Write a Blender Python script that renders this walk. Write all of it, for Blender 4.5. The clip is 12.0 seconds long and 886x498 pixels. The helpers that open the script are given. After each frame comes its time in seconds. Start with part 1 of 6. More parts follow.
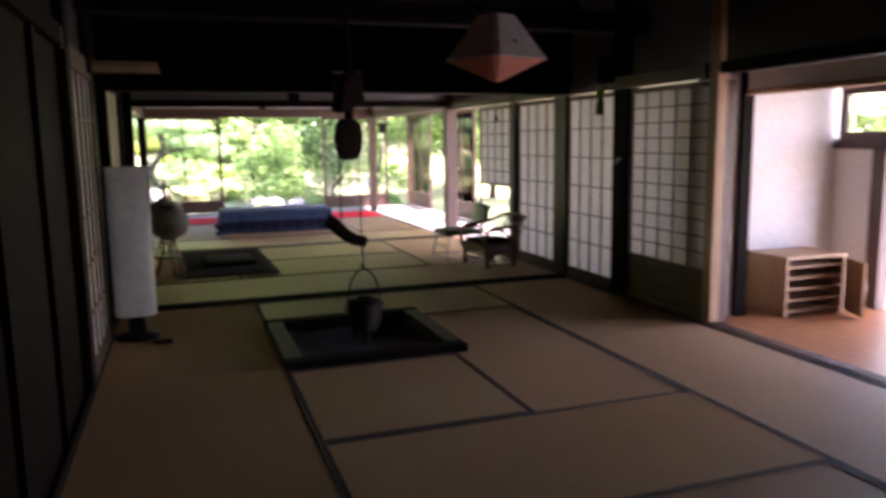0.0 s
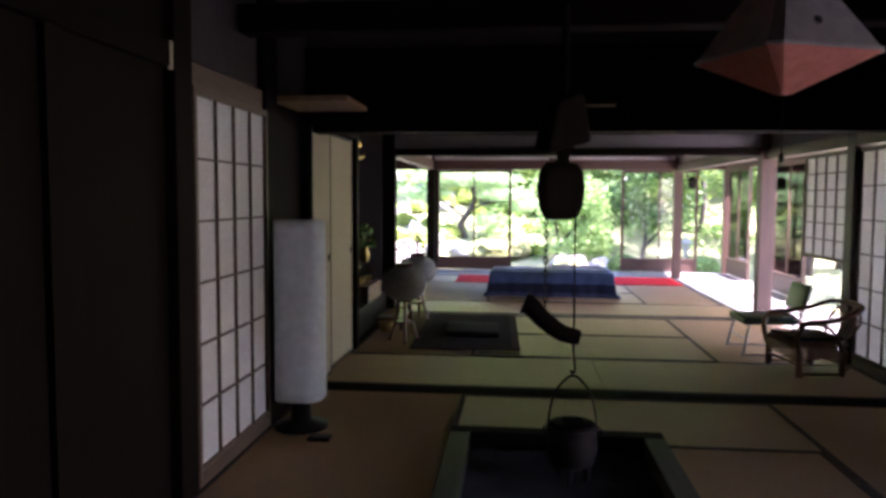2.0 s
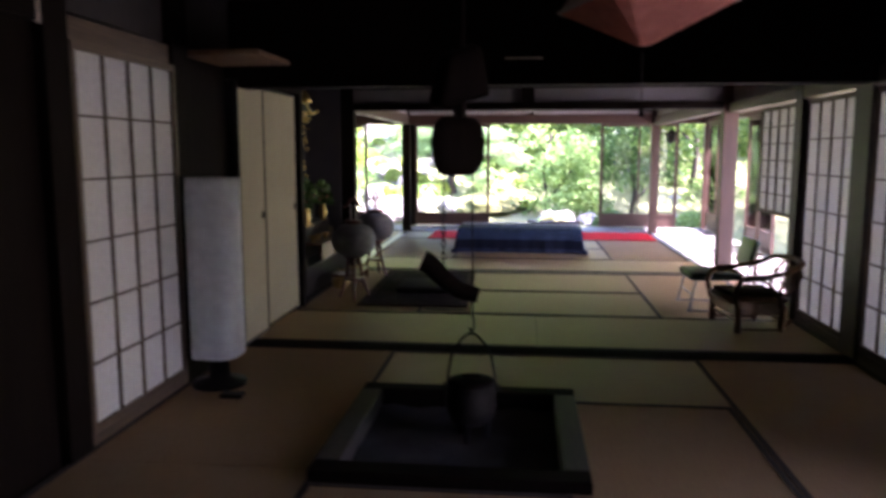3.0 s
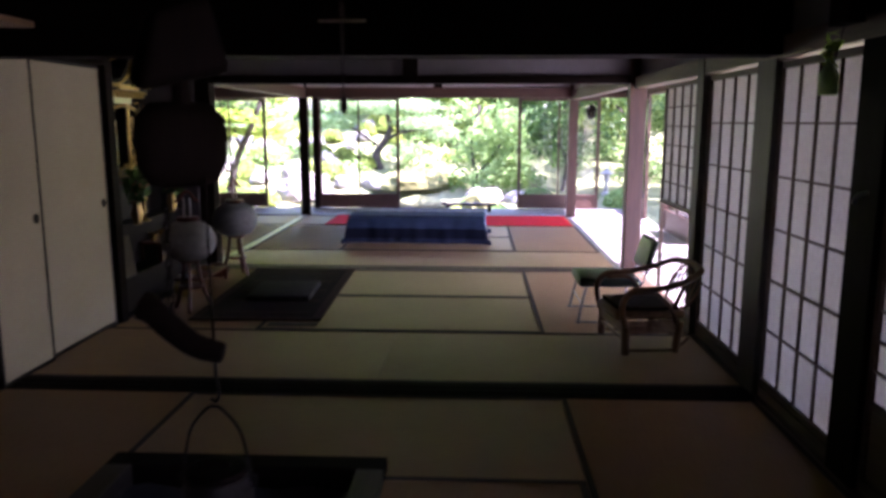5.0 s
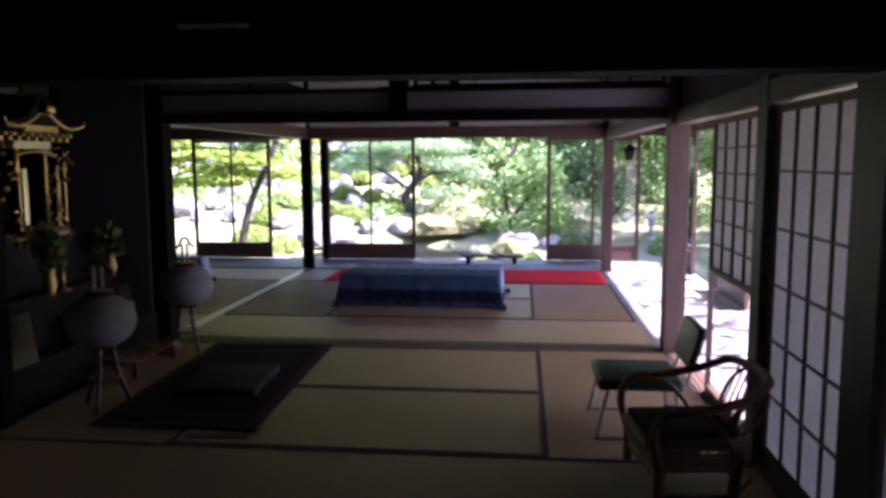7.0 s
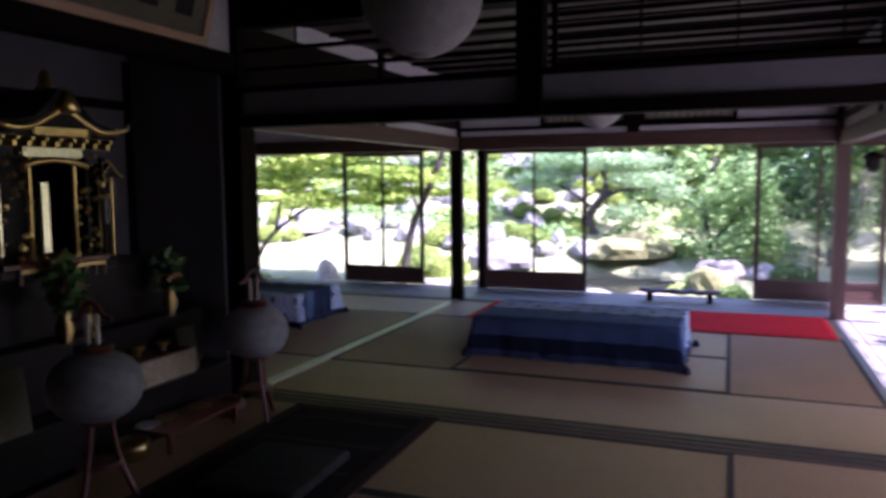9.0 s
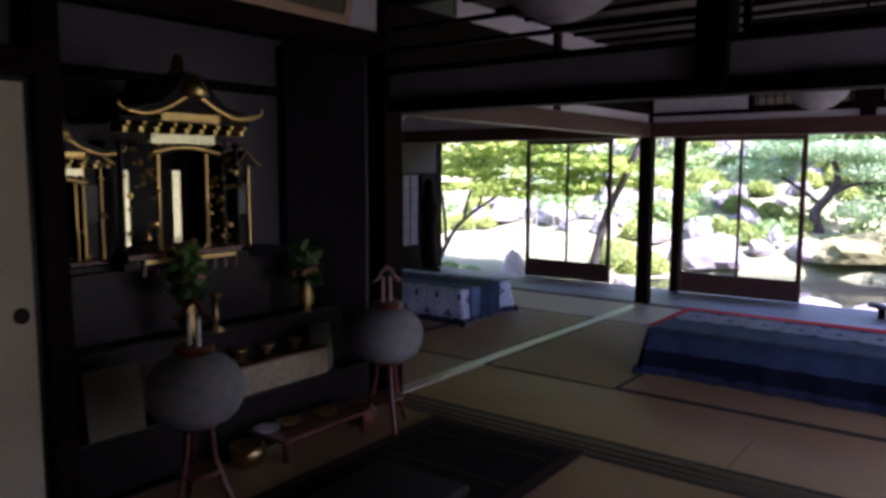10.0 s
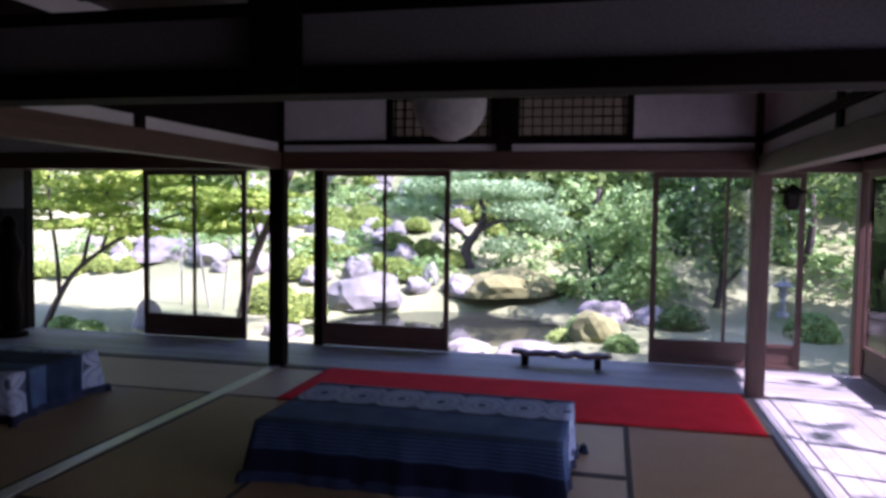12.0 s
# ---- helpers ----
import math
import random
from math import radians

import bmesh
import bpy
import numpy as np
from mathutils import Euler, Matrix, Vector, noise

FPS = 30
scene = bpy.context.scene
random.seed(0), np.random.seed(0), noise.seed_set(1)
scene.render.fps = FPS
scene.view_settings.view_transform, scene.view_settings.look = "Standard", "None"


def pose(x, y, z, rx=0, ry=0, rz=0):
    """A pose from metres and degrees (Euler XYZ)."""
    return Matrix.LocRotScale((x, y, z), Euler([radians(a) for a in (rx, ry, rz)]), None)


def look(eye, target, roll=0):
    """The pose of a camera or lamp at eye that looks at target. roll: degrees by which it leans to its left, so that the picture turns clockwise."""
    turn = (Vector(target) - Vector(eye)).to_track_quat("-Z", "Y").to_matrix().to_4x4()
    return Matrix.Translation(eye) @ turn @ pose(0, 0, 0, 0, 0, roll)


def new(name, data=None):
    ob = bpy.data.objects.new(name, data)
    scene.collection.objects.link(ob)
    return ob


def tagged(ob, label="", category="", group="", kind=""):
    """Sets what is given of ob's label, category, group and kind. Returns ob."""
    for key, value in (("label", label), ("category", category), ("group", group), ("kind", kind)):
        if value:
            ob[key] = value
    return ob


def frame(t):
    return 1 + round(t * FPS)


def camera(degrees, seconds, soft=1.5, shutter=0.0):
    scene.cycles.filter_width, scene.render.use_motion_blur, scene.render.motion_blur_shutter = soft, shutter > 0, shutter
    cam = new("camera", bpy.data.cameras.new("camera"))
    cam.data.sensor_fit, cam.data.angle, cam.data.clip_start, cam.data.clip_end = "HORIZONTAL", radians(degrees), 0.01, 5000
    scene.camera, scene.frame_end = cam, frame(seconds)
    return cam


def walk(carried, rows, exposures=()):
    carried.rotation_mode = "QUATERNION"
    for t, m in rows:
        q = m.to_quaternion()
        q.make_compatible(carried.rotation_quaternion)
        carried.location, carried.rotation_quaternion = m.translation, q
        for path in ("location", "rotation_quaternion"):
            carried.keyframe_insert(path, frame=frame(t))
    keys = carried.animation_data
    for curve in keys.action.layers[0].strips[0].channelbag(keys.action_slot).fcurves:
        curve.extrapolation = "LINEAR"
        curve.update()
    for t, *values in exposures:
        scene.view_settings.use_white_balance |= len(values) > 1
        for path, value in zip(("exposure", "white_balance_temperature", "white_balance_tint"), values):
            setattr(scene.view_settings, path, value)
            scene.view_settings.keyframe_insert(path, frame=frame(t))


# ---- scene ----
cam = camera(61.7, 12.0, soft=3.3, shutter=0.5)
PATH = [
    (0, (-2.416, -7.359, 1.31), (-1.764, -5.49, 1.019), -0.8),
    (0.5, (-2.219, -6.985, 1.307), (-1.808, -5.041, 1.08), -0.4),
    (1, (-2.071, -6.545, 1.327), (-1.827, -4.57, 1.133), 0.3),
    (1.5, (-1.895, -6.144, 1.317), (-1.791, -4.154, 1.155), 0.5),
    (2, (-1.567, -5.983, 1.29), (-1.768, -3.998, 1.151), 0.3),
    (2.5, (-1.435, -5.917, 1.301), (-1.683, -3.941, 1.117), 0.1),
    (3, (-1.071, -5.888, 1.295), (-1.287, -3.916, 1.037), 0.0),
    (3.5, (-0.912, -5.736, 1.3), (-1.037, -3.771, 0.95), 0.2),
    (5.5, (-0.278, -4.458, 1.407), (-0.363, -2.486, 1.09), 0.1),
    (6, (-0.157, -4.087, 1.403), (-0.296, -2.111, 1.125), 0.2),
    (6.5, (-0.132, -3.817, 1.422), (-0.318, -1.842, 1.174), -0.1),
    (8.5, (-0.019, -2.322, 1.454), (-0.508, -0.393, 1.254), -0.3),
    (9, (-0.012, -1.871, 1.399), (-0.735, -0.015, 1.216), -0.5),
    (9.5, (0.031, -1.502, 1.409), (-0.951, 0.229, 1.217), -0.4),
    (10, (0.008, -1.215, 1.42), (-1.193, 0.369, 1.205), 0.2),
    (10.5, (-0.006, -0.88, 1.424), (-1.076, 0.793, 1.188), -0.1),
    (11, (-0.024, -0.479, 1.42), (-0.727, 1.384, 1.232), 0.65),
    (11.5, (-0.055, -0.085, 1.405), (-0.543, 1.851, 1.273), 1.0),
    (12, (-0.142, 0.194, 1.445), (-0.58, 2.142, 1.33), 0.8),
]
walk(cam, [(t, look(eye, target, roll)) for t, eye, target, roll in PATH],
     exposures=[(0, 4.35, 6650, 45), (2, 4.3, 6050, 47), (3.5, 4.05, 6050, 50), (5.5, 3.9, 5750, 57), (6.5, 3.4, 5700, 57), (9, 2.88, 5500, 57), (10.5, 3.0, 5600, 58), (11, 2.9, 5600, 58), (12, 2.27, 5550, 54)])

# ---- world and sun ----
world = bpy.data.worlds.new("sky")
scene.world = world
world.use_nodes = True
wt = world.node_tree
sky = wt.nodes.new("ShaderNodeTexSky")
sky.sky_type = "NISHITA"
sky.sun_disc = False
SUN_EL, SUN_AZ = radians(52), radians(104)
sky.sun_elevation, sky.sun_rotation = SUN_EL, SUN_AZ
wt.links.new(sky.outputs[0], wt.nodes["Background"].inputs[0])
wt.nodes["Background"].inputs[1].default_value = 0.12
sun = new("sun", bpy.data.lights.new("sun", "SUN"))
sun.data.energy, sun.data.angle, sun.data.color = 4.2, radians(0.8), (1.0, 0.96, 0.91)
sun_way = Vector((math.sin(SUN_AZ) * math.cos(SUN_EL), math.cos(SUN_AZ) * math.cos(SUN_EL), math.sin(SUN_EL)))
sun.matrix_world = look(sun_way * 40, (0, 0, 0))


# ---- materials ----
def nodes_of(name):
    m = bpy.data.materials.new(name)
    m.use_nodes = True
    nt = m.node_tree
    return m, nt, nt.nodes["Principled BSDF"]


def node(nt, kind, **sets):
    n = nt.nodes.new(kind)
    for k, v in sets.items():
        n.inputs[k.replace("_", " ")].default_value = v
    return n


def coords(nt, scale, space="Object"):
    tc = nt.nodes.new("ShaderNodeTexCoord")
    mp = nt.nodes.new("ShaderNodeMapping")
    mp.inputs["Scale"].default_value = scale
    nt.links.new(tc.outputs[space], mp.inputs["Vector"])
    return mp.outputs["Vector"]


def ramp(nt, fac, c1, c2, lo=0.3, hi=0.7):
    r = nt.nodes.new("ShaderNodeValToRGB")
    r.color_ramp.elements[0].position, r.color_ramp.elements[1].position = lo, hi
    r.color_ramp.elements[0].color, r.color_ramp.elements[1].color = (*c1, 1), (*c2, 1)
    nt.links.new(fac, r.inputs["Fac"])
    return r.outputs["Color"]


def mixc(nt, fac, a, b, mode="MIX"):
    m = nt.nodes.new("ShaderNodeMix")
    m.data_type, m.blend_type = "RGBA", mode
    for sock, v in ((m.inputs[0], fac), (m.inputs[6], a), (m.inputs[7], b)):
        if isinstance(v, (int, float)):
            sock.default_value = v
        elif isinstance(v, tuple):
            sock.default_value = (*v, 1)
        else:
            nt.links.new(v, sock)
    return m.outputs[2]


def bump(nt, bsdf, height, strength=0.3, dist=0.01):
    b = nt.nodes.new("ShaderNodeBump")
    b.inputs["Strength"].default_value, b.inputs["Distance"].default_value = strength, dist
    nt.links.new(height, b.inputs["Height"])
    nt.links.new(b.outputs[0], bsdf.inputs["Normal"])


def mat(name, c1, c2, rough=0.7, scale=(3, 3, 3), fine=60, relief=0.2, metal=0.0, spec=0.5, per_object=0.0):
    """Two-scale varied surface: broad stains, fine grain and a fine relief."""
    m, nt, b = nodes_of(name)
    v = coords(nt, scale)
    n1 = node(nt, "ShaderNodeTexNoise", Scale=1.0, Detail=5.0, Roughness=0.6)
    n2 = node(nt, "ShaderNodeTexNoise", Scale=fine / max(scale), Detail=3.0)
    nt.links.new(v, n1.inputs["Vector"])
    nt.links.new(v, n2.inputs["Vector"])
    col = ramp(nt, n1.outputs["Fac"], c1, c2)
    col = mixc(nt, 0.35, col, ramp(nt, n2.outputs["Fac"], tuple(c * 0.6 for c in c1), tuple(min(1, c * 1.25) for c in c2)))
    if per_object:
        oi = nt.nodes.new("ShaderNodeObjectInfo")
        col = mixc(nt, per_object, col, ramp(nt, oi.outputs["Random"], tuple(c * 0.6 for c in c1), tuple(min(1, c * 1.3) for c in c2), 0, 1))
    nt.links.new(col, b.inputs["Base Color"])
    b.inputs["Roughness"].default_value, b.inputs["Metallic"].default_value = rough, metal
    b.inputs["Specular IOR Level"].default_value = spec
    bump(nt, b, n2.outputs["Fac"], relief, 0.004)
    return m


def wood(name, c1, c2, axis, rough=0.5, per_object=0.0, spec=0.5):
    s = [26, 26, 26]
    s["xyz".index(axis)] = 1.6
    return mat(name, c1, c2, rough, tuple(s), 110, 0.25, spec=spec, per_object=per_object)


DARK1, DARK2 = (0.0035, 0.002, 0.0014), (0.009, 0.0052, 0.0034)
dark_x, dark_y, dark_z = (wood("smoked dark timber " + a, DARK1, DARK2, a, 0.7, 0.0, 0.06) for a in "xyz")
RED1, RED2 = (0.044, 0.020, 0.014), (0.092, 0.043, 0.030)
red_x, red_y, red_z = (wood("reddish cedar " + a, RED1, RED2, a, 0.5) for a in "xyz")
tan_x, tan_y, tan_z = (wood("pale hinoki " + a, (0.30, 0.17, 0.09), (0.45, 0.28, 0.15), a, 0.5) for a in "xyz")
old_z = wood("dark brown post timber", (0.022, 0.014, 0.009), (0.05, 0.034, 0.022), "z", 0.55)
brown_x, brown_y, brown_z = (wood("brown shoji wood " + a, (0.06, 0.035, 0.02), (0.12, 0.075, 0.045), a, 0.55) for a in "xyz")
deck_x = wood("worn veranda board x", (0.15, 0.14, 0.13), (0.28, 0.265, 0.25), "x", 0.5, 0.25, 0.35)
deck_y = wood("worn veranda board y", (0.19, 0.18, 0.17), (0.32, 0.305, 0.29), "y", 0.32, 0.25)
orange_y = wood("orange step board", (0.28, 0.11, 0.04), (0.42, 0.19, 0.08), "y", 0.35)
bright_plaster = mat("bright white plaster", (0.66, 0.64, 0.62), (0.76, 0.74, 0.72), 0.9, (2, 2, 2), 90, 0.15)
plaster = mat("mid white plaster", (0.40, 0.385, 0.40), (0.52, 0.50, 0.515), 0.9, (2, 2, 2), 90, 0.15)
# darker copy of the white plaster for walls in shade above lintels
shaded_plaster = mat("shaded white plaster", (0.13, 0.125, 0.13), (0.19, 0.18, 0.187), 0.92, (2, 2, 2), 120, 0.2)
# plaster of the alcove and back rooms, their shade mixed into the colour
deep_shade_plaster = mat("grey sand plaster with shade", (0.068, 0.061, 0.068), (0.108, 0.098, 0.108), 0.95, (2, 2, 2), 150, 0.3)
blackboard = mat("soot and shade board", (0.010, 0.008, 0.007), (0.03, 0.022, 0.018), 0.7, (1, 12, 2), 60, 0.2)
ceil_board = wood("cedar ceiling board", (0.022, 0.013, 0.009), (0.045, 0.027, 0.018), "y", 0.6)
fusuma_paper = mat("cream fusuma paper", (0.38, 0.33, 0.225), (0.46, 0.41, 0.29), 0.85, (1.5, 1.5, 1.5), 120, 0.1)
lacquer = mat("black lacquer", (0.006, 0.005, 0.005), (0.016, 0.012, 0.01), 0.35, (4, 4, 4), 40, 0.05, spec=0.12)
red_lacquer = mat("dark red lacquer", (0.055, 0.009, 0.005), (0.12, 0.024, 0.012), 0.35, (4, 4, 4), 40, 0.05)
gold = mat("gold leaf", (0.55, 0.36, 0.10), (0.80, 0.58, 0.22), 0.32, (9, 9, 9), 90, 0.35, metal=1.0)
brass = mat("aged brass", (0.30, 0.20, 0.07), (0.5, 0.36, 0.15), 0.35, (9, 9, 9), 90, 0.2, metal=1.0)
iron = mat("black cast iron", (0.008, 0.007, 0.006), (0.024, 0.020, 0.017), 0.68, (14, 14, 14), 160, 0.6, metal=0.7)
steel = mat("dull steel tube", (0.25, 0.25, 0.25), (0.42, 0.42, 0.42), 0.35, (9, 9, 9), 90, 0.1, metal=1.0)
ash = mat("grey hearth ash", (0.018, 0.016, 0.014), (0.055, 0.05, 0.045), 1.0, (6, 6, 6), 90, 0.9)
border = mat("dark brown mat border", (0.028, 0.018, 0.012), (0.055, 0.036, 0.024), 0.8, (8, 8, 8), 250, 0.3)
vinyl = mat("dark green vinyl", (0.012, 0.035, 0.03), (0.03, 0.06, 0.05), 0.38, (6, 6, 6), 160, 0.2)
rattan = mat("brown rattan", (0.12, 0.055, 0.028), (0.24, 0.12, 0.06), 0.42, (12, 12, 12), 120, 0.4)
felt = mat("scarlet felt", (0.62, 0.012, 0.018), (0.78, 0.03, 0.035), 0.95, (3, 3, 3), 220, 0.5, spec=0.1)
# pale card and paper, colour lowered to carry the altar room's shade
shaded_card = mat("shaded cream card", (0.085, 0.075, 0.045), (0.125, 0.112, 0.072), 0.9, (3, 3, 3), 80, 0.05)
rug_mat = mat("dark wool rug", (0.008, 0.005, 0.005), (0.022, 0.013, 0.011), 0.95, (14, 14, 14), 220, 0.8, spec=0.1)
rug_edge = mat("brown rug border", (0.03, 0.017, 0.012), (0.06, 0.036, 0.026), 0.95, (18, 18, 18), 220, 0.8, spec=0.1)
zabuton_mat = mat("grey patterned cushion cloth", (0.016, 0.015, 0.012), (0.048, 0.044, 0.036), 0.9, (22, 22, 22), 220, 0.6, spec=0.1)
brocade = mat("gold brocade cloth", (0.16, 0.11, 0.05), (0.32, 0.26, 0.16), 0.6, (26, 26, 26), 190, 0.5)
rock_mat = mat("grey garden rock", (0.11, 0.104, 0.09), (0.29, 0.275, 0.245), 0.92, (2.2, 2.2, 2.2), 26, 0.9, per_object=0.25)
moss_rock = mat("mossy rock", (0.08, 0.09, 0.025), (0.20, 0.20, 0.07), 0.95, (2.5, 2.5, 2.5), 40, 0.9)
bark = mat("dark bark", (0.025, 0.02, 0.016), (0.07, 0.055, 0.045), 0.95, (10, 10, 2), 60, 0.8)
bounce_gravel = mat("pale bounce gravel", (0.34, 0.33, 0.31), (0.50, 0.49, 0.46), 0.95, (6, 6, 6), 200, 0.9)
stone_lantern_mat = mat("lantern granite", (0.26, 0.26, 0.25), (0.42, 0.42, 0.40), 0.9, (5, 5, 5), 120, 0.5)


def tatami_material():
    m, nt, b = nodes_of("woven rush tatami")
    v = coords(nt, (1, 1, 1))
    n1 = node(nt, "ShaderNodeTexNoise", Scale=1.6, Detail=4.0)
    n2 = node(nt, "ShaderNodeTexNoise", Scale=1.0, Detail=3.0)
    v2 = coords(nt, (9, 140, 1))
    nt.links.new(v, n1.inputs["Vector"])
    nt.links.new(v2, n2.inputs["Vector"])
    w = node(nt, "ShaderNodeTexWave", Scale=22.0, Distortion=0.3)
    w.bands_direction = "X"
    nt.links.new(v, w.inputs["Vector"])
    col = ramp(nt, n1.outputs["Fac"], (0.315, 0.178, 0.075), (0.43, 0.265, 0.12))
    col = mixc(nt, 0.4, col, ramp(nt, n2.outputs["Fac"], (0.25, 0.138, 0.055), (0.45, 0.285, 0.14)))
    oi = nt.nodes.new("ShaderNodeObjectInfo")
    col = mixc(nt, 0.3, col, ramp(nt, oi.outputs["Random"], (0.34, 0.172, 0.072), (0.375, 0.255, 0.112), 0, 1))
    col = mixc(nt, 0.12, col, ramp(nt, w.outputs["Fac"], (0.16, 0.115, 0.06), (0.37, 0.3, 0.18)))
    nt.links.new(col, b.inputs["Base Color"])
    # straws lie across the mat: a sharper sheen along them than across
    b.inputs["Roughness"].default_value = 0.52
    b.inputs["Specular IOR Level"].default_value = 0.25
    b.inputs["Anisotropic"].default_value = 0.7
    axis = nt.nodes.new("ShaderNodeVectorTransform")
    axis.vector_type, axis.convert_from, axis.convert_to = "VECTOR", "OBJECT", "WORLD"
    axis.inputs[0].default_value = (1, 0, 0)
    nt.links.new(axis.outputs[0], b.inputs["Tangent"])
    bump(nt, b, n2.outputs["Fac"], 0.25, 0.002)
    return m


def thin(name, c1, c2, through_share, scale=40, rough=0.8, island=False):
    """Thin sheet that lets light through: paper, leaves."""
    m, nt, b = nodes_of(name)
    out = nt.nodes["Material Output"]
    if island:
        g = nt.nodes.new("ShaderNodeNewGeometry")
        fac = g.outputs["Random Per Island"]
        col = ramp(nt, fac, c1, c2, 0, 1)
    else:
        n1 = node(nt, "ShaderNodeTexNoise", Scale=1.0, Detail=6.0)
        nt.links.new(coords(nt, (scale, scale, scale)), n1.inputs["Vector"])
        col = ramp(nt, n1.outputs["Fac"], c1, c2)
    nt.links.new(col, b.inputs["Base Color"])
    b.inputs["Roughness"].default_value = rough
    tr = nt.nodes.new("ShaderNodeBsdfTranslucent")
    nt.links.new(col, tr.inputs["Color"])
    mx = nt.nodes.new("ShaderNodeMixShader")
    mx.inputs[0].default_value = through_share
    nt.links.new(b.outputs[0], mx.inputs[1])
    nt.links.new(tr.outputs[0], mx.inputs[2])
    nt.links.new(mx.outputs[0], out.inputs["Surface"])
    return m


tatami = tatami_material()
shoji_paper = thin("shoji paper", (0.68, 0.67, 0.63), (0.78, 0.77, 0.73), 0.28)
lantern_paper = thin("lantern paper", (0.31, 0.305, 0.295), (0.40, 0.395, 0.385), 0.3, 18)
# lantern paper again, darkened for the dim altar and side window
shaded_paper = thin("shaded lantern paper", (0.20, 0.20, 0.20), (0.27, 0.27, 0.265), 0.3, 18)
lamp_paper = thin("grey lamp paper", (0.60, 0.63, 0.66), (0.72, 0.75, 0.78), 0.4, 18)
red_paper = thin("red washi paper", (0.50, 0.17, 0.12), (0.62, 0.24, 0.17), 0.35, 22)
leaf_maple = thin("maple leaf", (0.16, 0.28, 0.03), (0.42, 0.52, 0.10), 0.5, island=True)
leaf_pine = thin("pine needles", (0.16, 0.29, 0.12), (0.40, 0.55, 0.27), 0.35, island=True)
leaf_dark = thin("broad dark leaf", (0.02, 0.06, 0.015), (0.11, 0.22, 0.05), 0.3, rough=0.45, island=True)
leaf_azalea = thin("azalea leaf", (0.20, 0.30, 0.05), (0.40, 0.48, 0.11), 0.35, island=True)
leaf_shoot = thin("fresh shoot leaf", (0.30, 0.42, 0.10), (0.52, 0.62, 0.20), 0.4, island=True)
leaf_green = thin("shrub leaf", (0.12, 0.25, 0.06), (0.34, 0.49, 0.17), 0.35, island=True)
leaf_wood = thin("woodland leaf", (0.04, 0.10, 0.02), (0.28, 0.40, 0.10), 0.4, island=True)


def glass_material():
    m, nt, b = nodes_of("old window glass")
    out = nt.nodes["Material Output"]
    gl = nt.nodes.new("ShaderNodeBsdfGlossy")
    gl.inputs["Roughness"].default_value = 0.02
    tr = nt.nodes.new("ShaderNodeBsdfTransparent")
    tr.inputs["Color"].default_value = (0.90, 0.93, 0.92, 1)
    fr = nt.nodes.new("ShaderNodeFresnel")
    fr.inputs["IOR"].default_value = 1.45
    mx = nt.nodes.new("ShaderNodeMixShader")
    nt.links.new(fr.outputs[0], mx.inputs[0])
    nt.links.new(tr.outputs[0], mx.inputs[1])
    nt.links.new(gl.outputs[0], mx.inputs[2])
    nt.links.new(mx.outputs[0], out.inputs["Surface"])
    return m


glass = glass_material()


def ground_material():
    m, nt, b = nodes_of("moss and lawn")
    v = coords(nt, (1, 1, 1))
    n1 = node(nt, "ShaderNodeTexNoise", Scale=0.45, Detail=5.0)
    n2 = node(nt, "ShaderNodeTexNoise", Scale=18.0, Detail=4.0)
    for n in (n1, n2):
        nt.links.new(v, n.inputs["Vector"])
    col = ramp(nt, n1.outputs["Fac"], (0.15, 0.18, 0.068), (0.31, 0.31, 0.16), 0.35, 0.65)
    col = mixc(nt, 0.4, col, ramp(nt, n2.outputs["Fac"], (0.08, 0.105, 0.035), (0.30, 0.31, 0.15)))
    nt.links.new(col, b.inputs["Base Color"])
    b.inputs["Roughness"].default_value = 0.95
    bump(nt, b, n2.outputs["Fac"], 0.7, 0.03)
    return m


def water_material():
    m, nt, b = nodes_of("dark pond water")
    b.inputs["Base Color"].default_value = (0.02, 0.024, 0.018, 1)
    b.inputs["Roughness"].default_value = 0.05
    b.inputs["IOR"].default_value = 1.33
    n = node(nt, "ShaderNodeTexNoise", Scale=3.0, Detail=3.0)
    nt.links.new(coords(nt, (1, 1, 1)), n.inputs["Vector"])
    bump(nt, b, n.outputs["Fac"], 0.10, 0.02)
    return m


